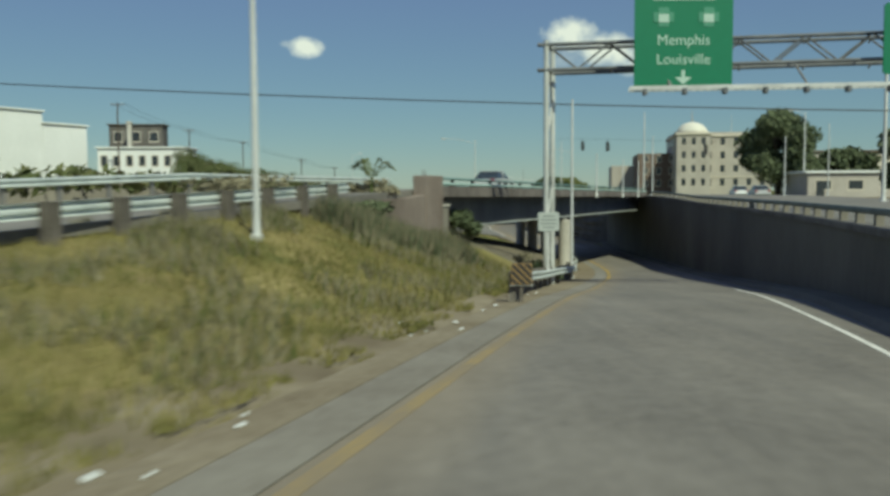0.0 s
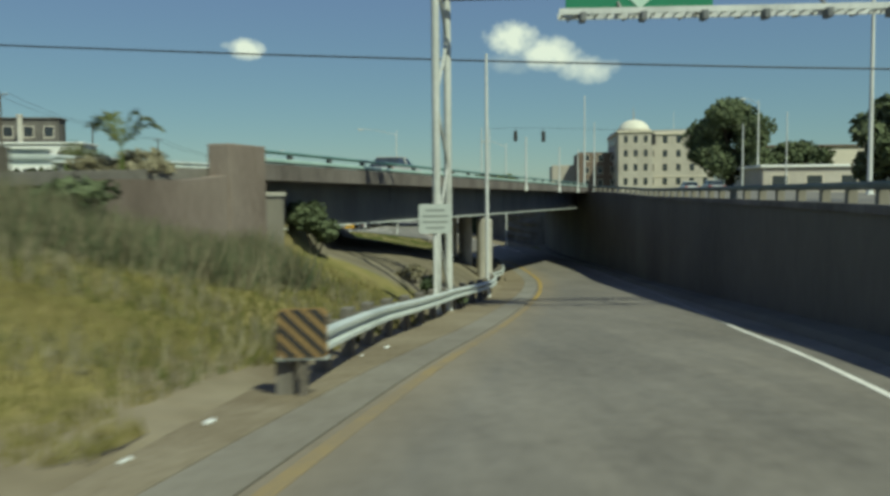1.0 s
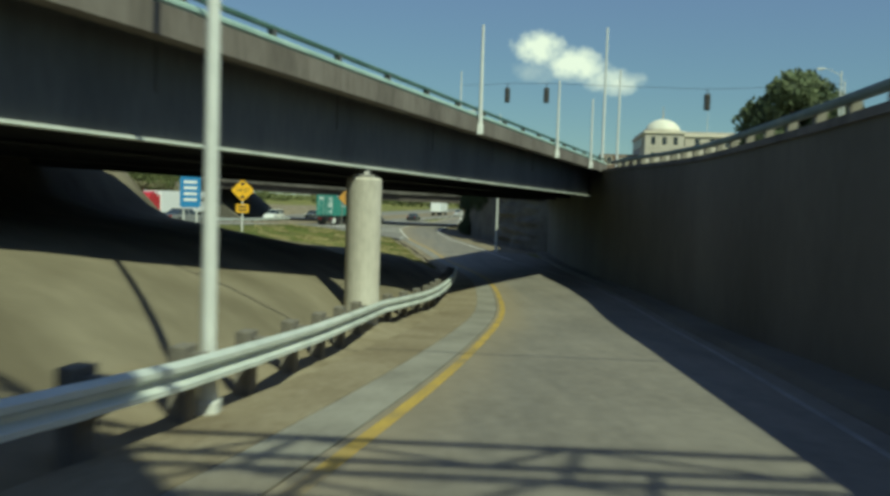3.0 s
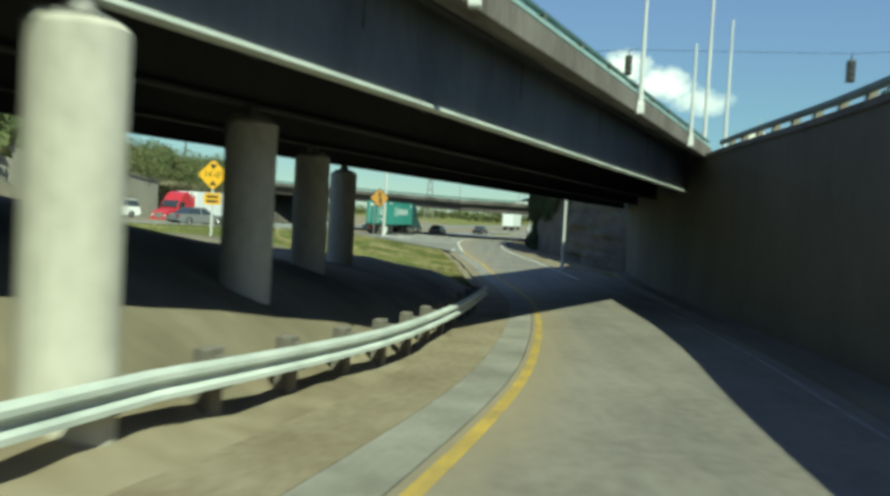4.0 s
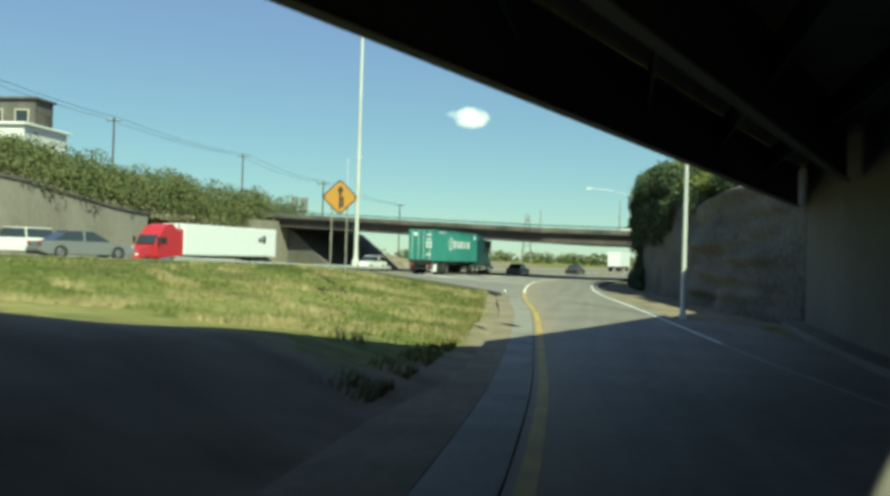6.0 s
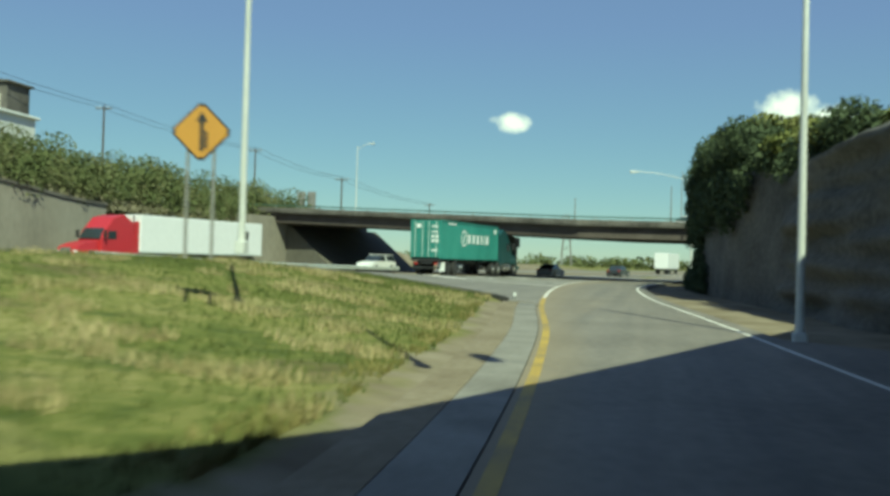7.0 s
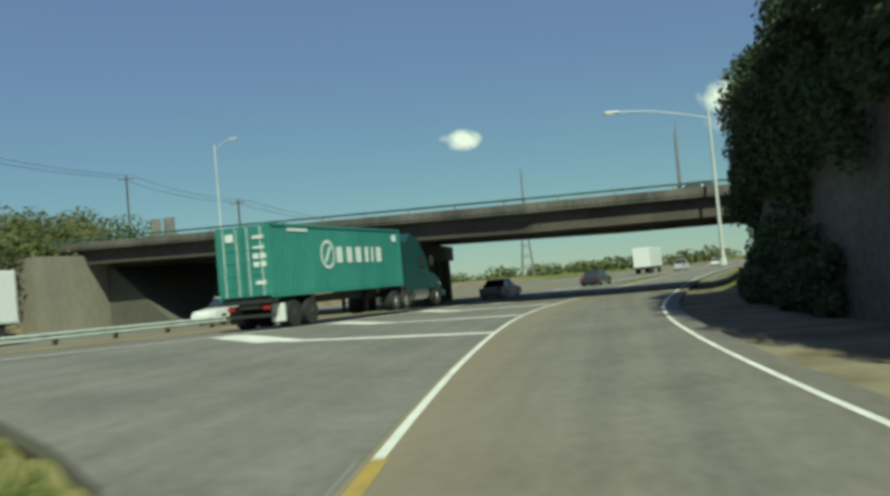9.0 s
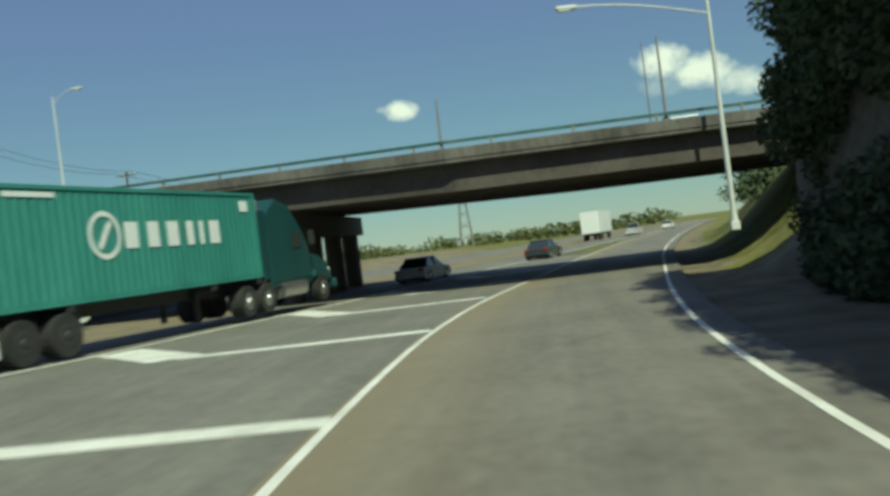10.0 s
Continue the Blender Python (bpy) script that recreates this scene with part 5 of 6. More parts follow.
part("caption_bar", box(B(), (0, -0.045, -0.5), (2.0, 0.012, 0.4)), SIGNTEXT, gs2)

ws = thing("notice_sign", "white notice board with grey lines of text on a post", "road sign", Matrix.Translation((4.3, 35.8, 4.0)) @ Matrix.Rotation(radians(4), 4, "Z"))
part("post", box(B(), (0, 0.06, 0.55), (0.09, 0.06, 2.3), bevel=0.01), POLE, ws)
part("panel", rounded_panel(0.88, 0.78, 0.03, 0.03), NOTICE, ws).matrix_basis = Matrix.Translation((0, 0, 1.74))
for k in range(4):
    part("text_bar", box(B(), (0, -0.02, 1.97 - 0.155 * k), (0.5 if k in (0, 3) else 0.68, 0.008, 0.06)), BARGREY, ws)

mk = thing("hazard_marker", "square yellow and black striped hazard panel at the rail end", "hazard marker", Matrix.Translation((2.05, 23.05, 4.22)) @ Matrix.Rotation(radians(2), 4, "Z"))
part("panel", rounded_panel(0.58, 0.58, 0.04, 0.03), MARKER, mk).matrix_basis = Matrix.Translation((0, 0, 0.58))
part("frame", sweep(B(), [Vector((-0.3, 0.03, 0.28)), Vector((0.3, 0.03, 0.28))], rect(-0.03, 0.03, -0.02, 0.02)), GALV, mk)
for k in range(-2, 3):
    bm = B()
    c = k * 0.2
    pts = []
    for u, w in ((c - 0.06 - 0.29, 0.29), (c + 0.06 - 0.29, 0.29), (c + 0.06 + 0.29, -0.29), (c - 0.06 + 0.29, -0.29)):
        pts.append([u, w])
    poly = []
    for u, w in pts:
        if u > 0.28:
            w += (u - 0.28)
            u = 0.28
        if u < -0.28:
            w -= (-0.28 - u)
            u = -0.28
        poly.append((u, max(-0.28, min(0.28, w))))
    f = bm.faces.new([bm.verts.new((u, -0.026, 0.58 + w)) for u, w in poly])
    part("stripe", bm, BLACK, mk)
part("bracket", box(B(), (0.12, 0.12, 0.45), (0.2, 0.2, 0.3)), GALV, mk)
part("post", box(B(), (0.0, 0.1, 0.1), (0.1, 0.1, 0.9)), POST, mk)


def diamond(w, t):
    bm = box(B(), (0, 0, 0), (w, t, w))
    bmesh.ops.bevel(bm, geom=[e for e in bm.edges if abs(e.verts[0].co.y - e.verts[1].co.y) > t * 0.5], offset=0.07, segments=4, affect="EDGES")
    bmesh.ops.rotate(bm, verts=bm.verts, matrix=Matrix.Rotation(radians(45), 3, "Y"))
    return bm


ms = thing("merge_sign", "amber diamond merge sign with black arrow on two posts", "road sign", Matrix.Translation((3.83, 113.6, 1.75)) @ Matrix.Rotation(radians(14), 4, "Z"))
part("rim", diamond(1.02, 0.02), BLACK, ms).matrix_basis = Matrix.Translation((0, 0.012, 2.6))
part("panel", diamond(0.93, 0.03), SIGNORANGE, ms).matrix_basis = Matrix.Translation((0, 0, 2.6))
bm = box(B(), (0.02, -0.022, 2.52), (0.09, 0.012, 0.72))
box(bm, (0.12, -0.022, 2.42), (0.07, 0.012, 0.4), None)
vs = [bm.verts.new(v) for v in ((-0.12, -0.025, 2.82), (0.16, -0.025, 2.82), (0.02, -0.025, 3.06))]
bm.faces.new(vs)
part("arrow", bm, BLACK, ms, "black merge arrow")
for k in (-0.3, 0.3):
    part("post", box(B(), (k, 0.05, 1.0), (0.06, 0.05, 2.6)), RUSTY, ms)

cs = thing("clearance_sign", "yellow diamond low clearance sign with a plate below", "road sign", Matrix.Translation((-0.4, 89.6, 1.7)) @ Matrix.Rotation(radians(8), 4, "Z"))
part("panel", diamond(0.95, 0.03), SIGNYELLOW, cs).matrix_basis = Matrix.Translation((0, 0, 2.95))
letters("14'-0\"", 0.34, Matrix.Translation((0, -0.02, 2.95)) @ FACE, BLACK, cs)
for dz, sg in ((0.36, 1), (-0.36, -1)):
    bm = B()
    bm.faces.new([bm.verts.new(v) for v in ((-0.16, -0.02, 2.95 + dz + 0.1 * sg), (0.16, -0.02, 2.95 + dz + 0.1 * sg), (0, -0.02, 2.95 + dz - 0.12 * sg))])
    part("arrow", bm, BLACK, cs)
part("plate", rounded_panel(0.72, 0.5, 0.03, 0.04), SIGNYELLOW, cs).matrix_basis = Matrix.Translation((0, 0, 1.9))
part("text_bar", box(B(), (0, -0.02, 2.0), (0.5, 0.008, 0.1)), BLACK, cs)
part("text_bar", box(B(), (0, -0.02, 1.8), (0.5, 0.008, 0.1)), BLACK, cs)
part("post", box(B(), (0, 0.05, 1.4), (0.08, 0.06, 3.4)), POLE, cs)

bs = thing("information_sign", "blue roadside information sign with white lines of text", "road sign", Matrix.Translation((-1.1, 80.4, 1.9)) @ Matrix.Rotation(radians(10), 4, "Z"))
part("panel", rounded_panel(0.95, 1.5, 0.03, 0.06), SIGNBLUE, bs).matrix_basis = Matrix.Translation((0, 0, 2.6))
for k in range(4):
    part("text_bar", box(B(), (0, -0.02, 3.05 - 0.28 * k), (0.6, 0.008, 0.12)), SIGNWHITE, bs)
for k in (-0.3, 0.3):
    part("post", box(B(), (k, 0.05, 1.0), (0.07, 0.05, 2.4)), POLE, bs)

dl = thing("delineator_post", "short white marker post at the tip of the verge", "marker post", Matrix.Translation((8.6, 130.4, ground_z(8.6, 130.4))))
part("post", box(B(), (0, 0, 0.22), (0.1, 0.04, 0.55), bevel=0.01), SIGNWHITE, dl)
part("band", box(B(), (0, 0, 0.3), (0.105, 0.045, 0.08)), BLACK, dl)

bb = thing("advertising_boards", "pair of tall grey boards on a frame above the far bank", "sign board", Matrix.Translation((-30.3, 202.0, 2.0)))
for k in (-0.72, 0.72):
    part("board", box(B(), (k, 0, 7.0), (1.15, 0.12, 2.4), bevel=0.02), RUSTY, bb)
    part("post", box(B(), (k, 0.12, 2.6), (0.16, 0.14, 6.6)), RUSTY, bb)
part("rail", box(B(), (0, 0.12, 6.0), (2.2, 0.1, 0.12)), RUSTY, bb)


# ---- vehicles ----
def paint(name, c):
    return plain(name, c, 0.3, spec=0.6)


def wheel(parent, x, y, r, w, rim_mat=None):
    side = 1 if y > 0 else -1
    t = part("wheel", tube(B(), (x, y - side * w / 2, r), (x, y + side * w / 2, r), r, r, 20), RUBBER, parent)
    bm = tube(B(), (x, y + side * (w / 2 - 0.02), r), (x, y + side * (w / 2 + 0.012), r), r * 0.6, r * 0.5, 16)
    tube(bm, (x, y + side * w / 2, r), (x, y + side * (w / 2 + 0.05), r), r * 0.22, r * 0.16, 10)
    part("rim", bm, rim_mat or CHROME, t)
    return t


def extrude_profile(pts, w0, w1=None, bevel=0.0):
    """A side outline of (x, z) points swept across the width; w1 is the width at the top."""
    bm = B()
    zs = [p[1] for p in pts]
    lo, hi = min(zs), max(zs)
    rows = []
    for s in (-1, 1):
        row = []
        for x, z in pts:
            t = (z - lo) / max(1e-6, hi - lo)
            w = w0 if w1 is None else w0 + (w1 - w0) * t
            row.append(bm.verts.new((x, s * w / 2, z)))
        rows.append(row)
    n = len(pts)
    bm.faces.new(rows[0])
    bm.faces.new(rows[1][::-1])
    for k in range(n):
        bm.faces.new((rows[0][k], rows[1][k], rows[1][(k + 1) % n], rows[0][(k + 1) % n]))
    if bevel:
        bmesh.ops.bevel(bm, geom=bm.edges[:], offset=bevel, segments=2, affect="EDGES", profile=0.6)
    return bm


def car(name, label, mat, x, y, z, yaw, length=4.7, height=1.42, kind="sedan", group="cars"):
    """A car whose nose points along +x before it is turned."""
    c = thing(name, label, "car" if kind != "pickup" else "pickup truck", Matrix.Translation((x, y, z)) @ Matrix.Rotation(yaw, 4, "Z"), group)
    L, H = length / 2, height
    belt = H * 0.62
    low = [(-L, 0.32), (-L + 0.05, belt - 0.06), (-L * 0.55, belt), (L * 0.42, belt - 0.02), (L * 0.92, belt * 0.84), (L, belt * 0.6), (L, 0.3), (L * 0.8, 0.2), (-L * 0.85, 0.2)]
    part("body", extrude_profile(low, 1.78, 1.7, 0.06), mat, c)
    if kind == "sedan":
        cab = [(-L * 0.74, belt - 0.02), (-L * 0.42, H - 0.05), (L * 0.1, H - 0.05), (L * 0.46, belt - 0.02)]
        roof = (-L * 0.43, L * 0.11)
    elif kind == "suv":
        cab = [(-L * 0.97, belt - 0.02), (-L * 0.86, H - 0.05), (L * 0.12, H - 0.05), (L * 0.42, belt - 0.02)]
        roof = (-L * 0.88, L * 0.13)
    else:
        cab = [(-L * 0.1, belt - 0.02), (-L * 0.04, H - 0.05), (L * 0.3, H - 0.05), (L * 0.52, belt - 0.02)]
        roof = (-L * 0.05, L * 0.31)
    part("greenhouse", extrude_profile(cab, 1.66, 1.3, 0.03), GLASS, c, "dark tinted glass")
    part("roof", box(B(), ((roof[0] + roof[1]) / 2, 0, H - 0.04), (roof[1] - roof[0] + 0.06, 1.34, 0.07), bevel=0.03), mat, c)
    for sgn in (-1, 1):
        part("pillar", tube(B(), (roof[0] * 0.25, sgn * 0.84, belt - 0.02), (roof[0] * 0.25, sgn * 0.68, H - 0.05), 0.045, seg=6), mat, c)
        part("headlight", box(B(), (L * 0.95, sgn * 0.64, belt * 0.74), (0.14, 0.34, 0.14), bevel=0.03), SIGNWHITE, c)
        part("tail_light", box(B(), (-L + 0.02, sgn * 0.68, belt * 0.85), (0.08, 0.3, 0.16), bevel=0.02), TAIL, c)
        for wx in (-L * 0.6, L * 0.62):
            wheel(c, wx, sgn * 0.78, 0.33, 0.22)
    part("bumper", box(B(), (-L - 0.02, 0, 0.45), (0.12, 1.66, 0.2), bevel=0.04), mat, c)
    part("bumper", box(B(), (L, 0, 0.4), (0.12, 1.6, 0.2), bevel=0.04), mat, c)
    return c


TAIL = paint("tail_light_red", (0.30, 0.015, 0.012))
CAR_GREY, CAR_WHITE, CAR_DARK, CAR_SILVER = paint("grey_car_paint", (0.16, 0.165, 0.165)), paint("white_car_paint", (0.68, 0.69, 0.66)), paint("dark_car_paint", (0.035, 0.04, 0.045)), paint("silver_car_paint", (0.42, 0.43, 0.42))
TEAL = material("teal_container_paint", [(0.036, 0.165, 0.138), (0.048, 0.205, 0.172), (0.062, 0.24, 0.20)], 0.5, 0.5, 0.05, stretch=(1, 1, 0.3))
TEAL_DARK = material("dark_teal_cab_paint", [(0.010, 0.042, 0.046), (0.017, 0.060, 0.062)], 0.6, 0.35, 0.03)
RED = paint("red_cab_paint", (0.40, 0.025, 0.035))
TRAILER_WHITE = paint("white_trailer_paint", (0.74, 0.75, 0.74))
CHASSIS = plain("black_chassis", (0.03, 0.03, 0.03), 0.6)


def tractor(parent, x0, mat):
    """A sleeper cab tractor; x0 is the back of its cab, nose towards +x. Parts go under the lorry."""
    cab = [(x0, 0.95), (x0, 3.35), (x0 + 0.9, 3.95), (x0 + 1.9, 3.7), (x0 + 2.75, 2.75), (x0 + 3.05, 2.05), (x0 + 3.1, 0.95)]
    part("cab", extrude_profile(cab, 2.4, 2.15, 0.09), mat, parent)
    hood = [(x0 + 3.0, 0.75), (x0 + 3.0, 2.05), (x0 + 4.4, 1.72), (x0 + 5.0, 1.5), (x0 + 5.15, 0.75)]
    h = part("hood", extrude_profile(hood, 2.05, 1.7, 0.1), mat, parent)
    part("grille", box(B(), (x0 + 5.13, 0, 1.12), (0.1, 1.0, 0.62), bevel=0.03), CHROME, h)
    part("bumper", box(B(), (x0 + 5.2, 0, 0.6), (0.25, 2.3, 0.36), bevel=0.08), mat, parent)
    part("windscreen", extrude_profile([(x0 + 2.5, 2.95), (x0 + 2.72, 2.85), (x0 + 3.13, 2.12), (x0 + 2.95, 2.08)], 2.0, 1.9), GLASS, parent)
    for s in (-1, 1):
        part("side_window", box(B(), (x0 + 2.1, s * 1.16, 2.4), (0.8, 0.04, 0.6), bevel=0.02), GLASS, parent)
        part("fuel_tank", tube(B(), (x0 + 0.6, s * 0.98, 0.68), (x0 + 2.4, s * 0.98, 0.68), 0.31, seg=16), CHROME, parent)
        part("step_skirt", box(B(), (x0 + 1.4, s * 1.1, 0.95), (3.0, 0.12, 0.3), bevel=0.03), mat, parent)
        part("fairing", box(B(), (x0 - 0.25, s * 1.12, 2.3), (0.5, 0.05, 2.4), bevel=0.02), mat, parent)
        part("exhaust_stack", tube(B(), (x0 - 0.15, s * 0.9, 0.9), (x0 - 0.15, s * 0.9, 3.9), 0.07, seg=10), CHROME, parent)
        part("mirror", box(B(), (x0 + 2.95, s * 1.36, 2.45), (0.12, 0.24, 0.55), bevel=0.03), BLACK, parent)
        part("fender", extrude_profile([(x0 + 3.35, 0.95), (x0 + 3.5, 1.2), (x0 + 4.4, 1.2), (x0 + 4.6, 0.95)], 0.3), mat, parent).location.y = s * 1.0
        wheel(parent, x0 + 3.95, s * 1.0, 0.5, 0.3)
        for wx in (x0 - 0.55, x0 - 1.85):
            wheel(parent, wx, s * 0.98, 0.5, 0.5)
        part("headlight", box(B(), (x0 + 5.0, s * 0.82, 1.15), (0.16, 0.3, 0.2), bevel=0.04), SIGNWHITE, parent)
    part("frame", box(B(), (x0 + 0.3, 0, 0.85), (6.4, 0.85, 0.25)), CHASSIS, parent)


def container_lorry(x, y, z, yaw):
    t = thing("container_lorry", "dark teal lorry pulling a teal ribbed shipping container", "lorry", Matrix.Translation((x, y, z)) @ Matrix.Rotation(yaw, 4, "Z"))
    CL, CW, z0, CH = 12.19, 2.44, 1.22, 2.85
    con = part("container", box(B(), (CL / 2, 0, z0 + CH / 2), (CL - 0.1, CW - 0.1, CH - 0.08)), TEAL, t, "teal ribbed steel container")
    ribs = B()
    n = 42
    for s in (-1, 1):
        rows = []
        for k in range(n * 4 + 1):
            ph = k % 4
            xx = 0.12 + (CL - 0.24) * k / (n * 4)
            d = 0.0 if ph in (0, 1) else 0.03
            rows.append([ribs.verts.new((xx, s * (CW / 2 - 0.05 + d + 0.004), zz)) for zz in (z0 + 0.14, z0 + CH - 0.12)])
        for a, b in zip(rows, rows[1:]):
            ribs.faces.new((a[0], b[0], b[1], a[1]))
    part("side_ribs", ribs, TEAL, con)
    for s in (-1, 1):
        part("bottom_rail", box(B(), (CL / 2, s * (CW / 2 - 0.03), z0 + 0.07), (CL, 0.08, 0.16)), TEAL, con)
        part("top_rail", box(B(), (CL / 2, s * (CW / 2 - 0.03), z0 + CH - 0.05), (CL, 0.08, 0.1)), TEAL, con)
        for xx in (0.06, CL - 0.06):
            part("corner_post", box(B(), (xx, s * (CW / 2 - 0.05), z0 + CH / 2), (0.14, 0.12, CH), bevel=0.01), TEAL, con)
    for s in (-1, 1):
        d = part("door", box(B(), (-0.005, s * 0.58, z0 + CH / 2), (0.06, 1.1, CH - 0.2), bevel=0.015), TEAL, con)
        for k in (0.25, 0.85):
            part("lock_rod", tube(B(), (-0.06, s * k, z0 + 0.1), (-0.06, s * k, z0 + CH - 0.1), 0.025, seg=8), GALV, d)
        for k in range(5):
            part("panel_rib", box(B(), (-0.04, s * 0.58, z0 + 0.45 + 0.5 * k), (0.03, 0.95, 0.12), bevel=0.01), TEAL, d)
    for yy, zz, w, h in ((-0.75, 2.35, 0.5, 0.12), (-0.75, 1.95, 0.5, 0.1), (-0.6, 1.62, 0.24, 0.2), (-0.92, 1.62, 0.24, 0.2), (-0.6, 1.3, 0.24, 0.2), (-0.92, 1.3, 0.24, 0.2), (0.55, 2.4, 0.35, 0.3), (-0.75, 0.6, 0.45, 0.14)):
        part("stencil_bar", box(B(), (-0.075, yy, z0 + zz), (0.01, w, h)), SIGNWHITE, con)
    # emblem ring and plain blocks on both long sides
    for s in (-1, 1):
        yy = s * (CW / 2 - 0.006 + 0.0)
        cx = 4.5 if s < 0 else CL - 4.5
        ring = B()
        outer, inner = [], []
        for k in range(28):
            a = k / 28 * 2 * math.pi
            outer.append(ring.verts.new((cx + 0.62 * math.cos(a), yy, z0 + 1.62 + 0.62 * math.sin(a))))
            inner.append(ring.verts.new((cx + 0.49 * math.cos(a), yy, z0 + 1.62 + 0.49 * math.sin(a))))
        for k in range(28):
            ring.faces.new((outer[k], outer[(k + 1) % 28], inner[(k + 1) % 28], inner[k]))
        slash = Matrix.Translation((cx, yy, z0 + 1.62)) @ Matrix.Rotation(radians(35), 4, "Y")
        box(ring, (0, 0, 0), (0.16, 0.008, 0.8), slash)
        part("emblem", ring, SIGNWHITE, con, "white ring emblem")
        for k, w in enumerate((0.66, 0.6, 0.66, 0.42, 0.26, 0.66)):
            px = 5.55 + (0, 0.95, 1.85, 2.7, 3.3, 4.0)[k]
            px = px if s < 0 else CL - px
            bm = box(B(), (px, yy, z0 + 1.6), (w * 0.82, 0.008, 0.7), bevel=0.003)
            part("mark_block", bm, SIGNWHITE, con)
        part("caption_bar", box(B(), (2.1 if s < 0 else CL - 2.1, yy, z0 + 2.62), (1.6, 0.008, 0.12)), SIGNWHITE, con)
        part("caption_bar", box(B(), (CL - 0.75 if s < 0 else 0.75, yy, z0 + 2.4), (0.5, 0.008, 0.34)), SIGNWHITE, con)
    part("trailer_frame", box(B(), (CL / 2, 0, 1.0), (CL - 0.3, 0.95, 0.34)), CHASSIS, t)
    for xx in (0.2, 3.0, 9.2, CL - 0.25):
        part("bolster", box(B(), (xx, 0, 1.12), (0.25, 2.4, 0.18)), CHASSIS, t)
    for xx in (1.4, 2.75):
        for s in (-1, 1):
            wheel(t, xx, s * 0.98, 0.52, 0.5, CHASSIS)
    part("rear_bumper", box(B(), (0.15, 0, 0.55), (0.1, 2.2, 0.12)), CHASSIS, t)
    for s in (-1, 1):
        part("mud_flap", box(B(), (0.62, s * 0.98, 0.62), (0.03, 0.6, 0.7)), SIGNWHITE if s < 0 else CHASSIS, t, "white mud flap" if s < 0 else "")
        part("landing_leg", box(B(), (9.0, s * 0.6, 0.62), (0.14, 0.14, 0.85)), CHASSIS, t)
        part("tail_light", box(B(), (0.08, s * 0.8, 0.85), (0.06, 0.3, 0.14)), TAIL, t)
    tractor(t, CL + 0.75, TEAL_DARK)
    return t


def box_lorry(x, y, z, yaw, mat, label, length=14.6):
    t = thing("box_lorry", label, "lorry", Matrix.Translation((x, y, z)) @ Matrix.Rotation(yaw, 4, "Z"))
    bx = part("trailer_box", box(B(), (length / 2, 0, 2.62), (length, 2.55, 2.8), bevel=0.05), TRAILER_WHITE, t, "plain white trailer box")
    for s in (-1, 1):
        part("side_rail", box(B(), (length / 2, s * 1.28, 1.24), (length, 0.03, 0.14)), GALV, bx)
        bm = box(B(), (2.2, s * 1.285, 2.9), (0.55, 0.012, 0.75))
        box(bm, (2.9, s * 1.285, 2.85), (0.5, 0.012, 0.45))
        part("emblem_block", bm, BLACK, bx)
        for xx in (1.2, 2.5):
            wheel(t, xx, s * 0.98, 0.5, 0.5, CHASSIS)
        part("landing_leg", box(B(), (length - 3.6, s * 0.6, 0.62), (0.14, 0.14, 1.0)), CHASSIS, t)
    part("door_seam", box(B(), (-0.012, 0, 2.62), (0.02, 0.05, 2.6)), RUSTY, bx)
    part("trailer_frame", box(B(), (length / 2, 0, 1.05), (length - 0.4, 1.0, 0.26)), CHASSIS, t)
    part("rear_bumper", box(B(), (0.15, 0, 0.55), (0.1, 2.3, 0.12)), CHASSIS, t)
    tractor(t, length + 0.5, mat)
    return t


container_lorry(-2.1, 156.9, 0.48, radians(90 - 10))
box_lorry(-21.3, 167.6, 0.38, radians(-90 - 12), RED, "red lorry with a long white box trailer")
car("car", "grey four-door sedan on the main carriageway", CAR_GREY, -11.5, 120.0, 1.47, radians(90 - 33))
car("suv", "white estate car in the oncoming lanes", CAR_WHITE, -22.8, 129.7, 1.5, radians(-90 - 32), 4.9, 1.7, "suv")
car("car", "silver sedan under the second bridge", CAR_SILVER, 3.6, 188.5, 0.12, radians(90 - 11))
car("car", "dark sedan far along the main carriageway", CAR_DARK, 10.2, 204.0, 0.12, radians(90 - 13))
car("suv", "white car in the oncoming lanes by the second bridge", CAR_WHITE, -12.0, 176.0, 0.35, radians(-90 - 12), 4.8, 1.65, "suv")
car("car", "dark sedan in the oncoming lanes past the second bridge", CAR_DARK, -8.5, 200.0, 0.2, radians(-90 - 12))
car("pickup", "pale pickup truck far down the road", CAR_SILVER, 22.0, 262.0, 0.1, radians(90 - 13), 5.3, 1.75, "pickup")
car("car", "white sedan far down the merging lane", CAR_WHITE, 30.5, 292.0, 0.1, radians(90 - 13))
car("car", "white car crossing the second bridge", CAR_WHITE, 17.8, 181.0, 4.98, radians(2), 4.8, 1.42)
car("car", "silver car crossing the first bridge", CAR_SILVER, 3.4, 60.6, 6.98, math.atan2(D1.y, D1.x))
car("car", "white sedan parked along the upper street", CAR_WHITE, 37.6, 110.5, 6.1, radians(80))
car("car", "silver sedan parked along the upper street", CAR_SILVER, 36.0, 99.0, 6.1, radians(80))
far_lorry = thing("box_lorry", "far white box lorry seen from behind on the main carriageway", "lorry", Matrix.Translation((16.0, 258.0, 0.1)) @ Matrix.Rotation(radians(90 - 13), 4, "Z"))
part("trailer_box", box(B(), (5, 0, 2.5), (10, 2.5, 2.9), bevel=0.05), TRAILER_WHITE, far_lorry)
part("trailer_frame", box(B(), (5, 0, 0.9), (9.6, 1.0, 0.3)), CHASSIS, far_lorry)
for xx in (1.2, 2.4, 8.5):
    for s in (-1, 1):
        wheel(far_lorry, xx, s * 0.98, 0.5, 0.4, CHASSIS)


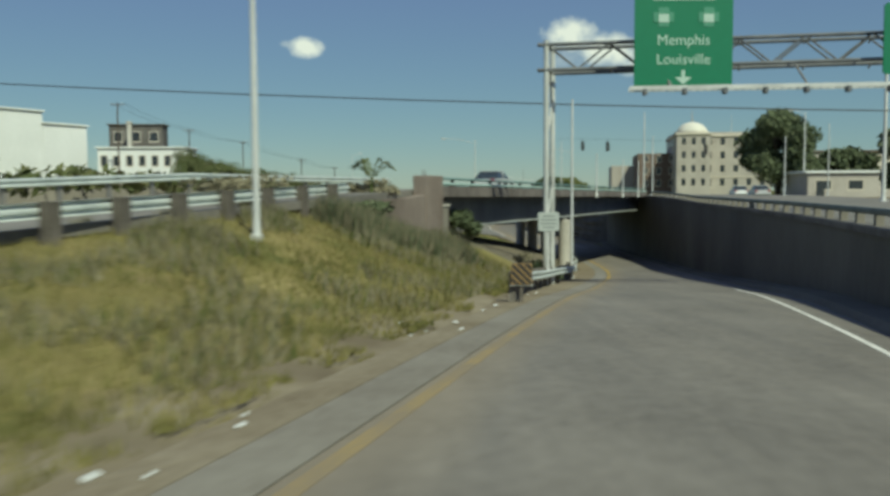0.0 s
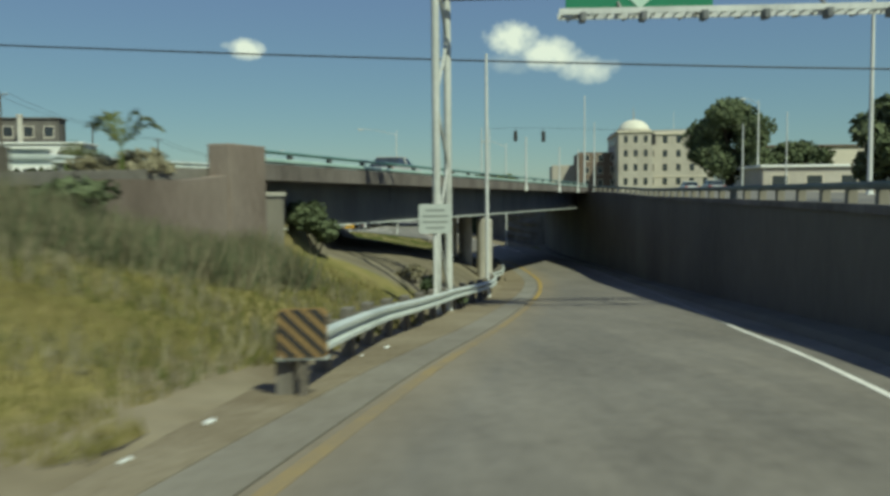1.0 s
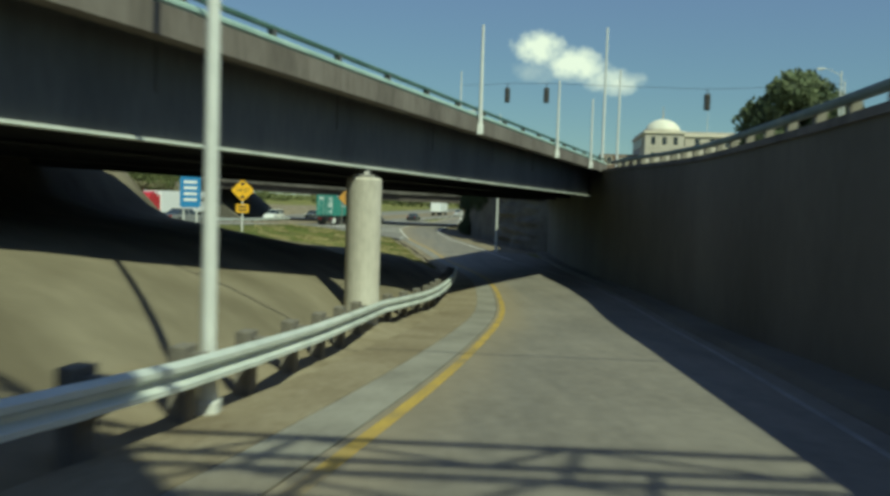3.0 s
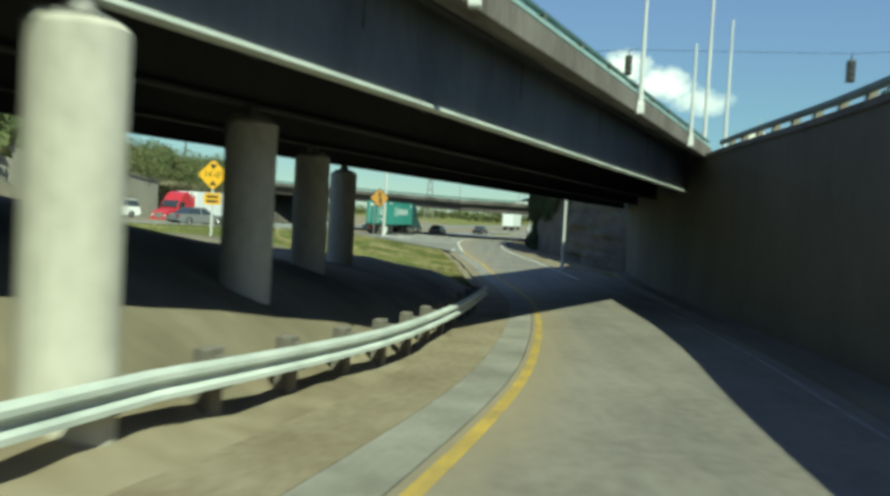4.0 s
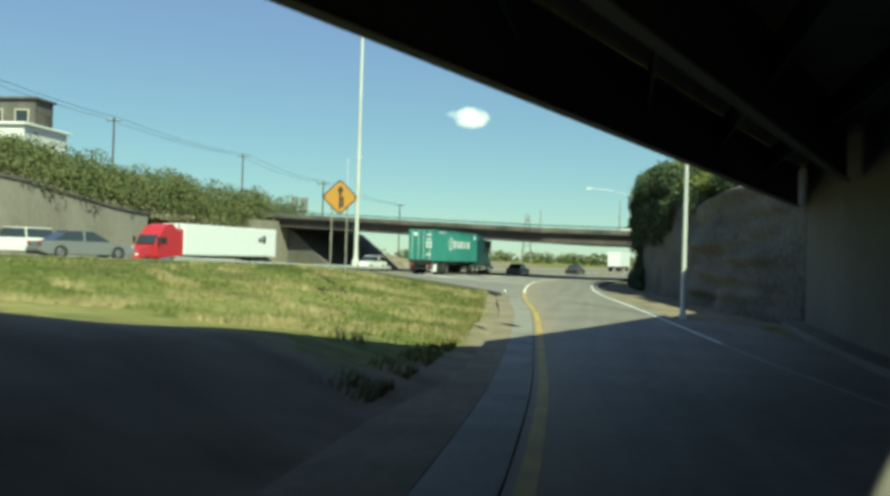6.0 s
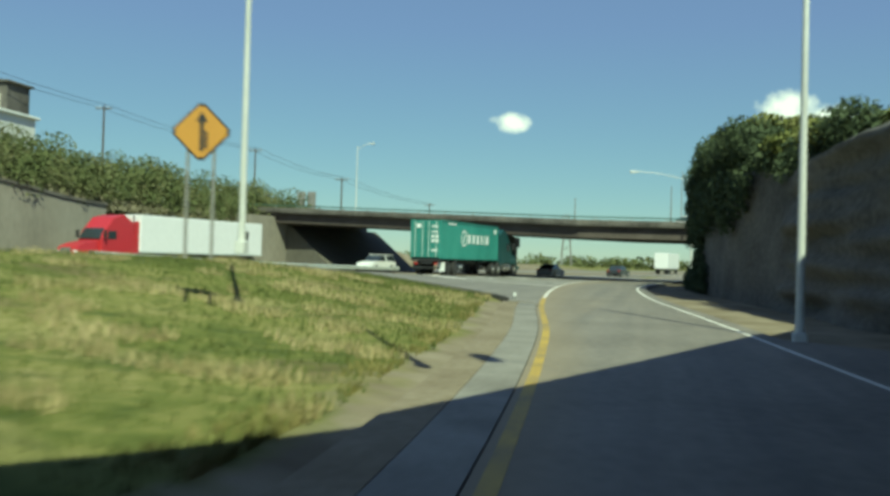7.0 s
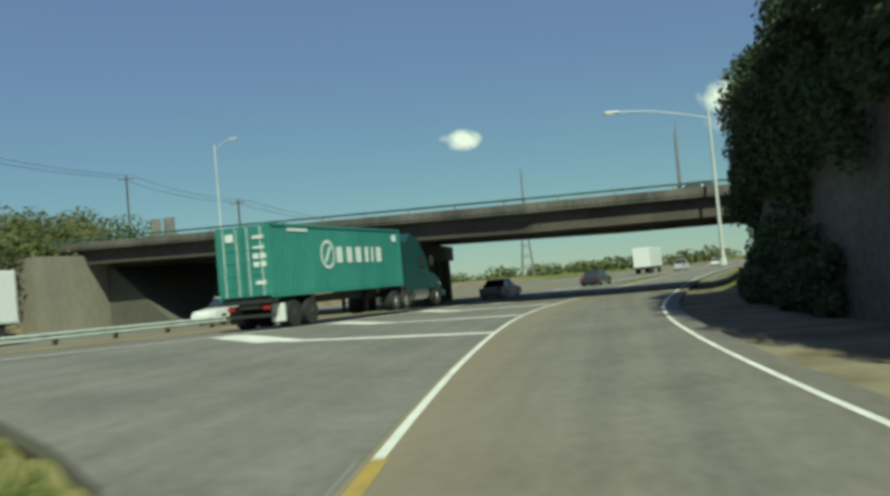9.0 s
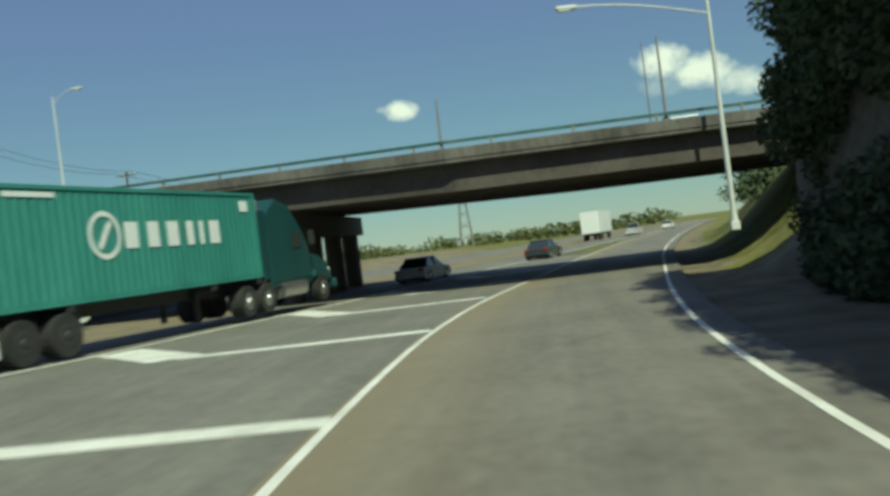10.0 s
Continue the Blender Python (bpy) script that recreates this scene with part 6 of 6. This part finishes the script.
# ---- buildings ----
def windows(parent, m, cols, rows_, w, h, dx, dz, x0, z0, sill=True):
    """Recessed dark panes with frames on a wall whose outer face is y = 0 and which runs along +x."""
    me, fr = None, None
    for i in range(cols):
        for j in range(rows_):
            mm = m @ Matrix.Translation((x0 + i * dx, 0, z0 + j * dz))
            if me is None:
                o = part("window", box(B(), (0, 0.03, 0), (w, 0.12, h)), DARKWIN, parent)
                me = o.data
                bm = box(B(), (0, 0.06, -0.04), (w + 0.34, 0.16, h + 0.4))
                f = part("surround", bm, FACADE2, o)
                fr = f.data
            else:
                o = new("window", me)
                o.parent = parent
                f = new("surround", fr)
                f.parent = o
            o.matrix_basis = mm


FACADE2 = material("pale_stone_trim", [(0.50, 0.455, 0.37), (0.60, 0.55, 0.46)], 0.3, 0.85, 0.1)
DOME = material("pale_dome", [(0.56, 0.54, 0.45), (0.68, 0.66, 0.56)], 0.3, 0.6, 0.05)
WHITEWALL = material("white_render", [(0.66, 0.67, 0.64), (0.76, 0.77, 0.74)], 0.15, 0.85, 0.08)
SHINGLE = material("brown_roof", [(0.12, 0.085, 0.065), (0.19, 0.14, 0.11)], 0.8, 0.9, 0.3)


def dome_building():
    """A pale stone block of four storeys with a domed corner tower."""
    t = thing("domed_building", "pale stone four-storey building with a domed corner tower", "building", Matrix.Translation((70.0, 280.0, 6.0)) @ Matrix.Rotation(radians(-9), 4, "Z"))
    part("wall", box(B(), (19, 13, 8.5), (30, 26, 19), bevel=0.1), BRICK, t)
    part("cornice", box(B(), (19, 13, 18.2), (30.8, 26.8, 0.7), bevel=0.1), FACADE2, t)
    part("string_course", box(B(), (19, 13, 5.0), (30.3, 26.3, 0.4)), FACADE2, t)
    part("parapet", box(B(), (19, 13, 18.9), (29.6, 25.6, 0.8)), BRICK, t)
    windows(t, Matrix.Translation((4, 0, 0)), 7, 4, 1.5, 2.3, 4.1, 4.3, 2.8, 3.4)
    windows(t, Matrix.Translation((4, 0, 0)) @ Matrix.Rotation(radians(-90), 4, "Z") @ Matrix.Translation((-26, 0, 0)), 5, 4, 1.5, 2.3, 4.8, 4.3, 3.0, 3.4)
    part("tower", box(B(), (9.5, -0.4, 8.7), (10.5, 9.0, 19.4), bevel=0.15), BRICK, t)
    windows(t, Matrix.Translation((5.0, -4.9, 0)), 3, 4, 1.3, 2.3, 3.0, 4.3, 1.5, 3.4)
    part("tower_cornice", box(B(), (9.5, -0.4, 18.6), (11.3, 9.8, 0.7), bevel=0.1), FACADE2, t)
    bm = B()
    bmesh.ops.create_uvsphere(bm, u_segments=28, v_segments=14, radius=5.0, matrix=Matrix.Translation((9.5, 0, 18.6)) @ Matrix.Diagonal((1, 1, 0.8, 1)))
    dm = part("dome", bm, DOME, t, "pale ribbed dome", smooth=True)
    part("drum", tube(B(), (9.5, 0, 18.2), (9.5, 0, 19.5), 5.2, seg=28), FACADE2, dm)
    part("finial", tube(B(), (9.5, 0, 22.3), (9.5, 0, 26.2), 0.22, 0.08, 8), BRICK, dm)
    part("flagpole", tube(B(), (22, 2, 19), (22, 2, 25), 0.1, 0.05, 8), POLE, t)
    part("annex", box(B(), (0, 22, 6.0), (14, 30, 14), bevel=0.1), SHINGLE, t, "darker side wing")
    windows(t, Matrix.Translation((-7.0, 7, 0)), 3, 3, 1.4, 2.0, 4.2, 4.0, 2.6, 3.2)
    part("annex", box(B(), (-9, 40, 4.0), (12, 30, 11), bevel=0.1), BRICK, t)
    return t


dome_building()


def low_building(x, y, z, w, d, h, yaw, wall_mat, roof_mat, label, cols=4):
    t = thing("low_building", label, "building", Matrix.Translation((x, y, z)) @ Matrix.Rotation(yaw, 4, "Z"))
    part("wall", box(B(), (w / 2, d / 2, h / 2 - 0.3), (w, d, h + 0.6), bevel=0.05), wall_mat, t)
    part("roof", box(B(), (w / 2, d / 2, h + 0.12), (w + 0.7, d + 0.7, 0.3), bevel=0.06), roof_mat, t)
    if cols:
        windows(t, Matrix.Identity(4), cols, 1, w / cols * 0.45, 1.1 if h < 9 else 1.9, w / cols, 3, w / cols / 2, h * 0.52 if h < 9 else h - 2.4)
    part("door", box(B(), (w * 0.1, -0.02, 1.0), (1.0, 0.1, 2.1)), DARKWIN, t)
    return t


low_building(47.0, 112.0, 5.9, 16, 9, 3.2, radians(-6), BRICK, WHITEWALL, "low tan building with a flat white roof")
low_building(62.0, 150.0, 5.9, 22, 12, 7.5, radians(-6), FACADE2, SHINGLE, "pale two-storey building behind trees", 6)
low_building(-82.6, 139.6, 2.0, 20.0, 24.0, 19.6, radians(60.5), WHITEWALL, WHITEWALL, "large plain white warehouse with a flat roof", 0)
low_building(-72.7, 157.0, 2.0, 9.3, 20.0, 17.5, radians(60.5), WHITEWALL, WHITEWALL, "lower white wing built onto the warehouse", 0)
low_building(-69.7, 180.0, 2.0, 11, 4, 18.9, radians(3), SLAB, SLAB, "grey industrial block with vents", 3)
low_building(-66.4, 165.5, 2.0, 16.8, 8.4, 13.4, radians(3), WHITEWALL, WHITEWALL, "low white building with a row of windows", 7)
x, y = -64.4, 177.0
tagged(part("chimney", tube(tube(B(), (x, y, 2.0), (x, y, 21.0), 0.55, 0.5, 14), (x, y, 21.0), (x, y, 21.4), 0.62, 0.62, 14), CONCRETE), "pale cylindrical chimney beside the industrial block", "chimney")

# traffic signals beyond the first bridge
LENS_OFF = plain("unlit_signal_lens", (0.05, 0.045, 0.04), 0.3)
for x, y, z, label in ((16.2, 101.8, 12.7, "dark traffic signal hanging beyond the bridge"), (18.7, 99.5, 12.5, "dark traffic signal on the span wire"), (28.6, 95.0, 11.9, "dark traffic signal near a light pole")):
    sg = thing("traffic_signal", label, "traffic signal", Matrix.Translation((x, y, z)), "traffic signals")
    part("housing", box(B(), (0, 0, -0.5), (0.36, 0.3, 1.05), bevel=0.04), BLACK, sg)
    for k, mt in enumerate((LENS_OFF, LENS_OFF, LENS_OFF)):
        part("lens", tube(B(), (0, -0.15, -0.17 - 0.33 * k), (0, -0.19, -0.17 - 0.33 * k), 0.12, seg=14), mt, sg)
    part("hanger", tube(B(), (0, 0, 0), (0, 0, 0.35), 0.03, seg=6), BLACK, sg)
for p, q in (((13.0, 104.8, 13.2), (16.2, 101.8, 13.05)), ((16.2, 101.8, 13.05), (18.7, 99.5, 12.85)), ((18.7, 99.5, 12.85), (28.6, 95.0, 12.25)), ((28.6, 95.0, 12.25), (36.0, 91.6, 12.4))):
    cable(p, q, 0.02, 0.012, "span wire carrying the traffic signals")
street_lamp(33.0, 65.0, 6.0, 13.5, "tall dark steel pole beside the upper street", 0, 0, 0.16)
street_lamp(13.0, 104.8, 6.6, 6.7, "slim signal pole behind the bridge", r=0.08)
street_lamp(36.0, 91.6, 6.0, 6.6, "slim signal pole at the upper junction", r=0.09)

# ---- far woods ----
spots = []
rw = random.Random(77)
for k in range(150):
    a = rw.uniform(-1.0, 1.0)
    d = rw.uniform(330, 620)
    x, y = 14 + math.sin(a) * d, 120 + math.cos(a) * d
    if abs(x - (main_x(min(y, 420)) + (y - 420) * 0.22 * (y > 420))) < 24:
        continue
    hgt = rw.uniform(2.0, 5.0)
    spots.append((Vector((x, y, hgt * 0.7)), (rw.uniform(5, 12), rw.uniform(5, 12), hgt)))
for k in range(40):
    x, y = rw.uniform(-130, -55), rw.uniform(60, 190)
    spots.append((Vector((x, y, 9.5)), (rw.uniform(3, 6), rw.uniform(3, 6), rw.uniform(1.5, 3.2))))
for k in range(26):
    x, y = rw.uniform(-75, -22), rw.uniform(105, 135)
    if y < 150 and x > -30:
        continue
    spots.append((Vector((x, y, 8.3)), (rw.uniform(2, 4), rw.uniform(2, 4), rw.uniform(0.8, 1.8))))
tagged(leaf_cloud("far_woods", spots, 30000, 0.95, LEAF_HEDGE, seed=78), "distant line of green trees along the horizon", "woods", kind="stuff")
for x, y, h in ((-8.0, 330, 30),):
    t = thing("lattice_mast", "far grey lattice mast on the horizon", "mast", Matrix.Translation((x, y, 0)))
    for sx, sy in ((-1, -1), (1, -1), (1, 1), (-1, 1)):
        part("leg", tube(B(), (sx * 1.6, sy * 1.6, -1), (sx * 0.4, sy * 0.4, h * 0.5), 0.14, seg=6), RUSTY, t)
    for k in range(6):
        z = h * 0.5 * k / 6
        w = 1.6 - 1.2 * k / 6
        part("brace", pipe(B(), [(-w, -w, z), (w, -w, z + 1.6), (w, w, z), (-w, w, z + 1.6), (-w, -w, z)], 0.08, 5), RUSTY, t)

# ---- litter on the verge ----
for k, (x, y) in enumerate(((-1.95, 8.2), (-1.88, 7.75), (-2.57, 6.1), (-2.16, 6.16), (0.29, 15.7), (0.2, 17.1), (-0.36, 15.4), (0.88, 20.1), (1.26, 21.6), (-0.6, 14.7), (-0.9, 16.6), (3.0, 28.4), (2.6, 27.0))):
    bm = B()
    bmesh.ops.create_icosphere(bm, subdivisions=2, radius=0.03 + 0.01 * (k % 3))
    for v in bm.verts:
        v.co *= 1 + 0.5 * noise.noise(v.co * 14 + Vector((k * 3.1, 0, 0)))
        v.co.z *= 0.5
    o = part("litter", bm, SIGNWHITE)
    o.location = (x, y, max(ground_z(x, y), ramp_z(y) + 0.02) + 0.015)
    tagged(o, "crumpled white paper litter lying on the verge", "litter", "litter")
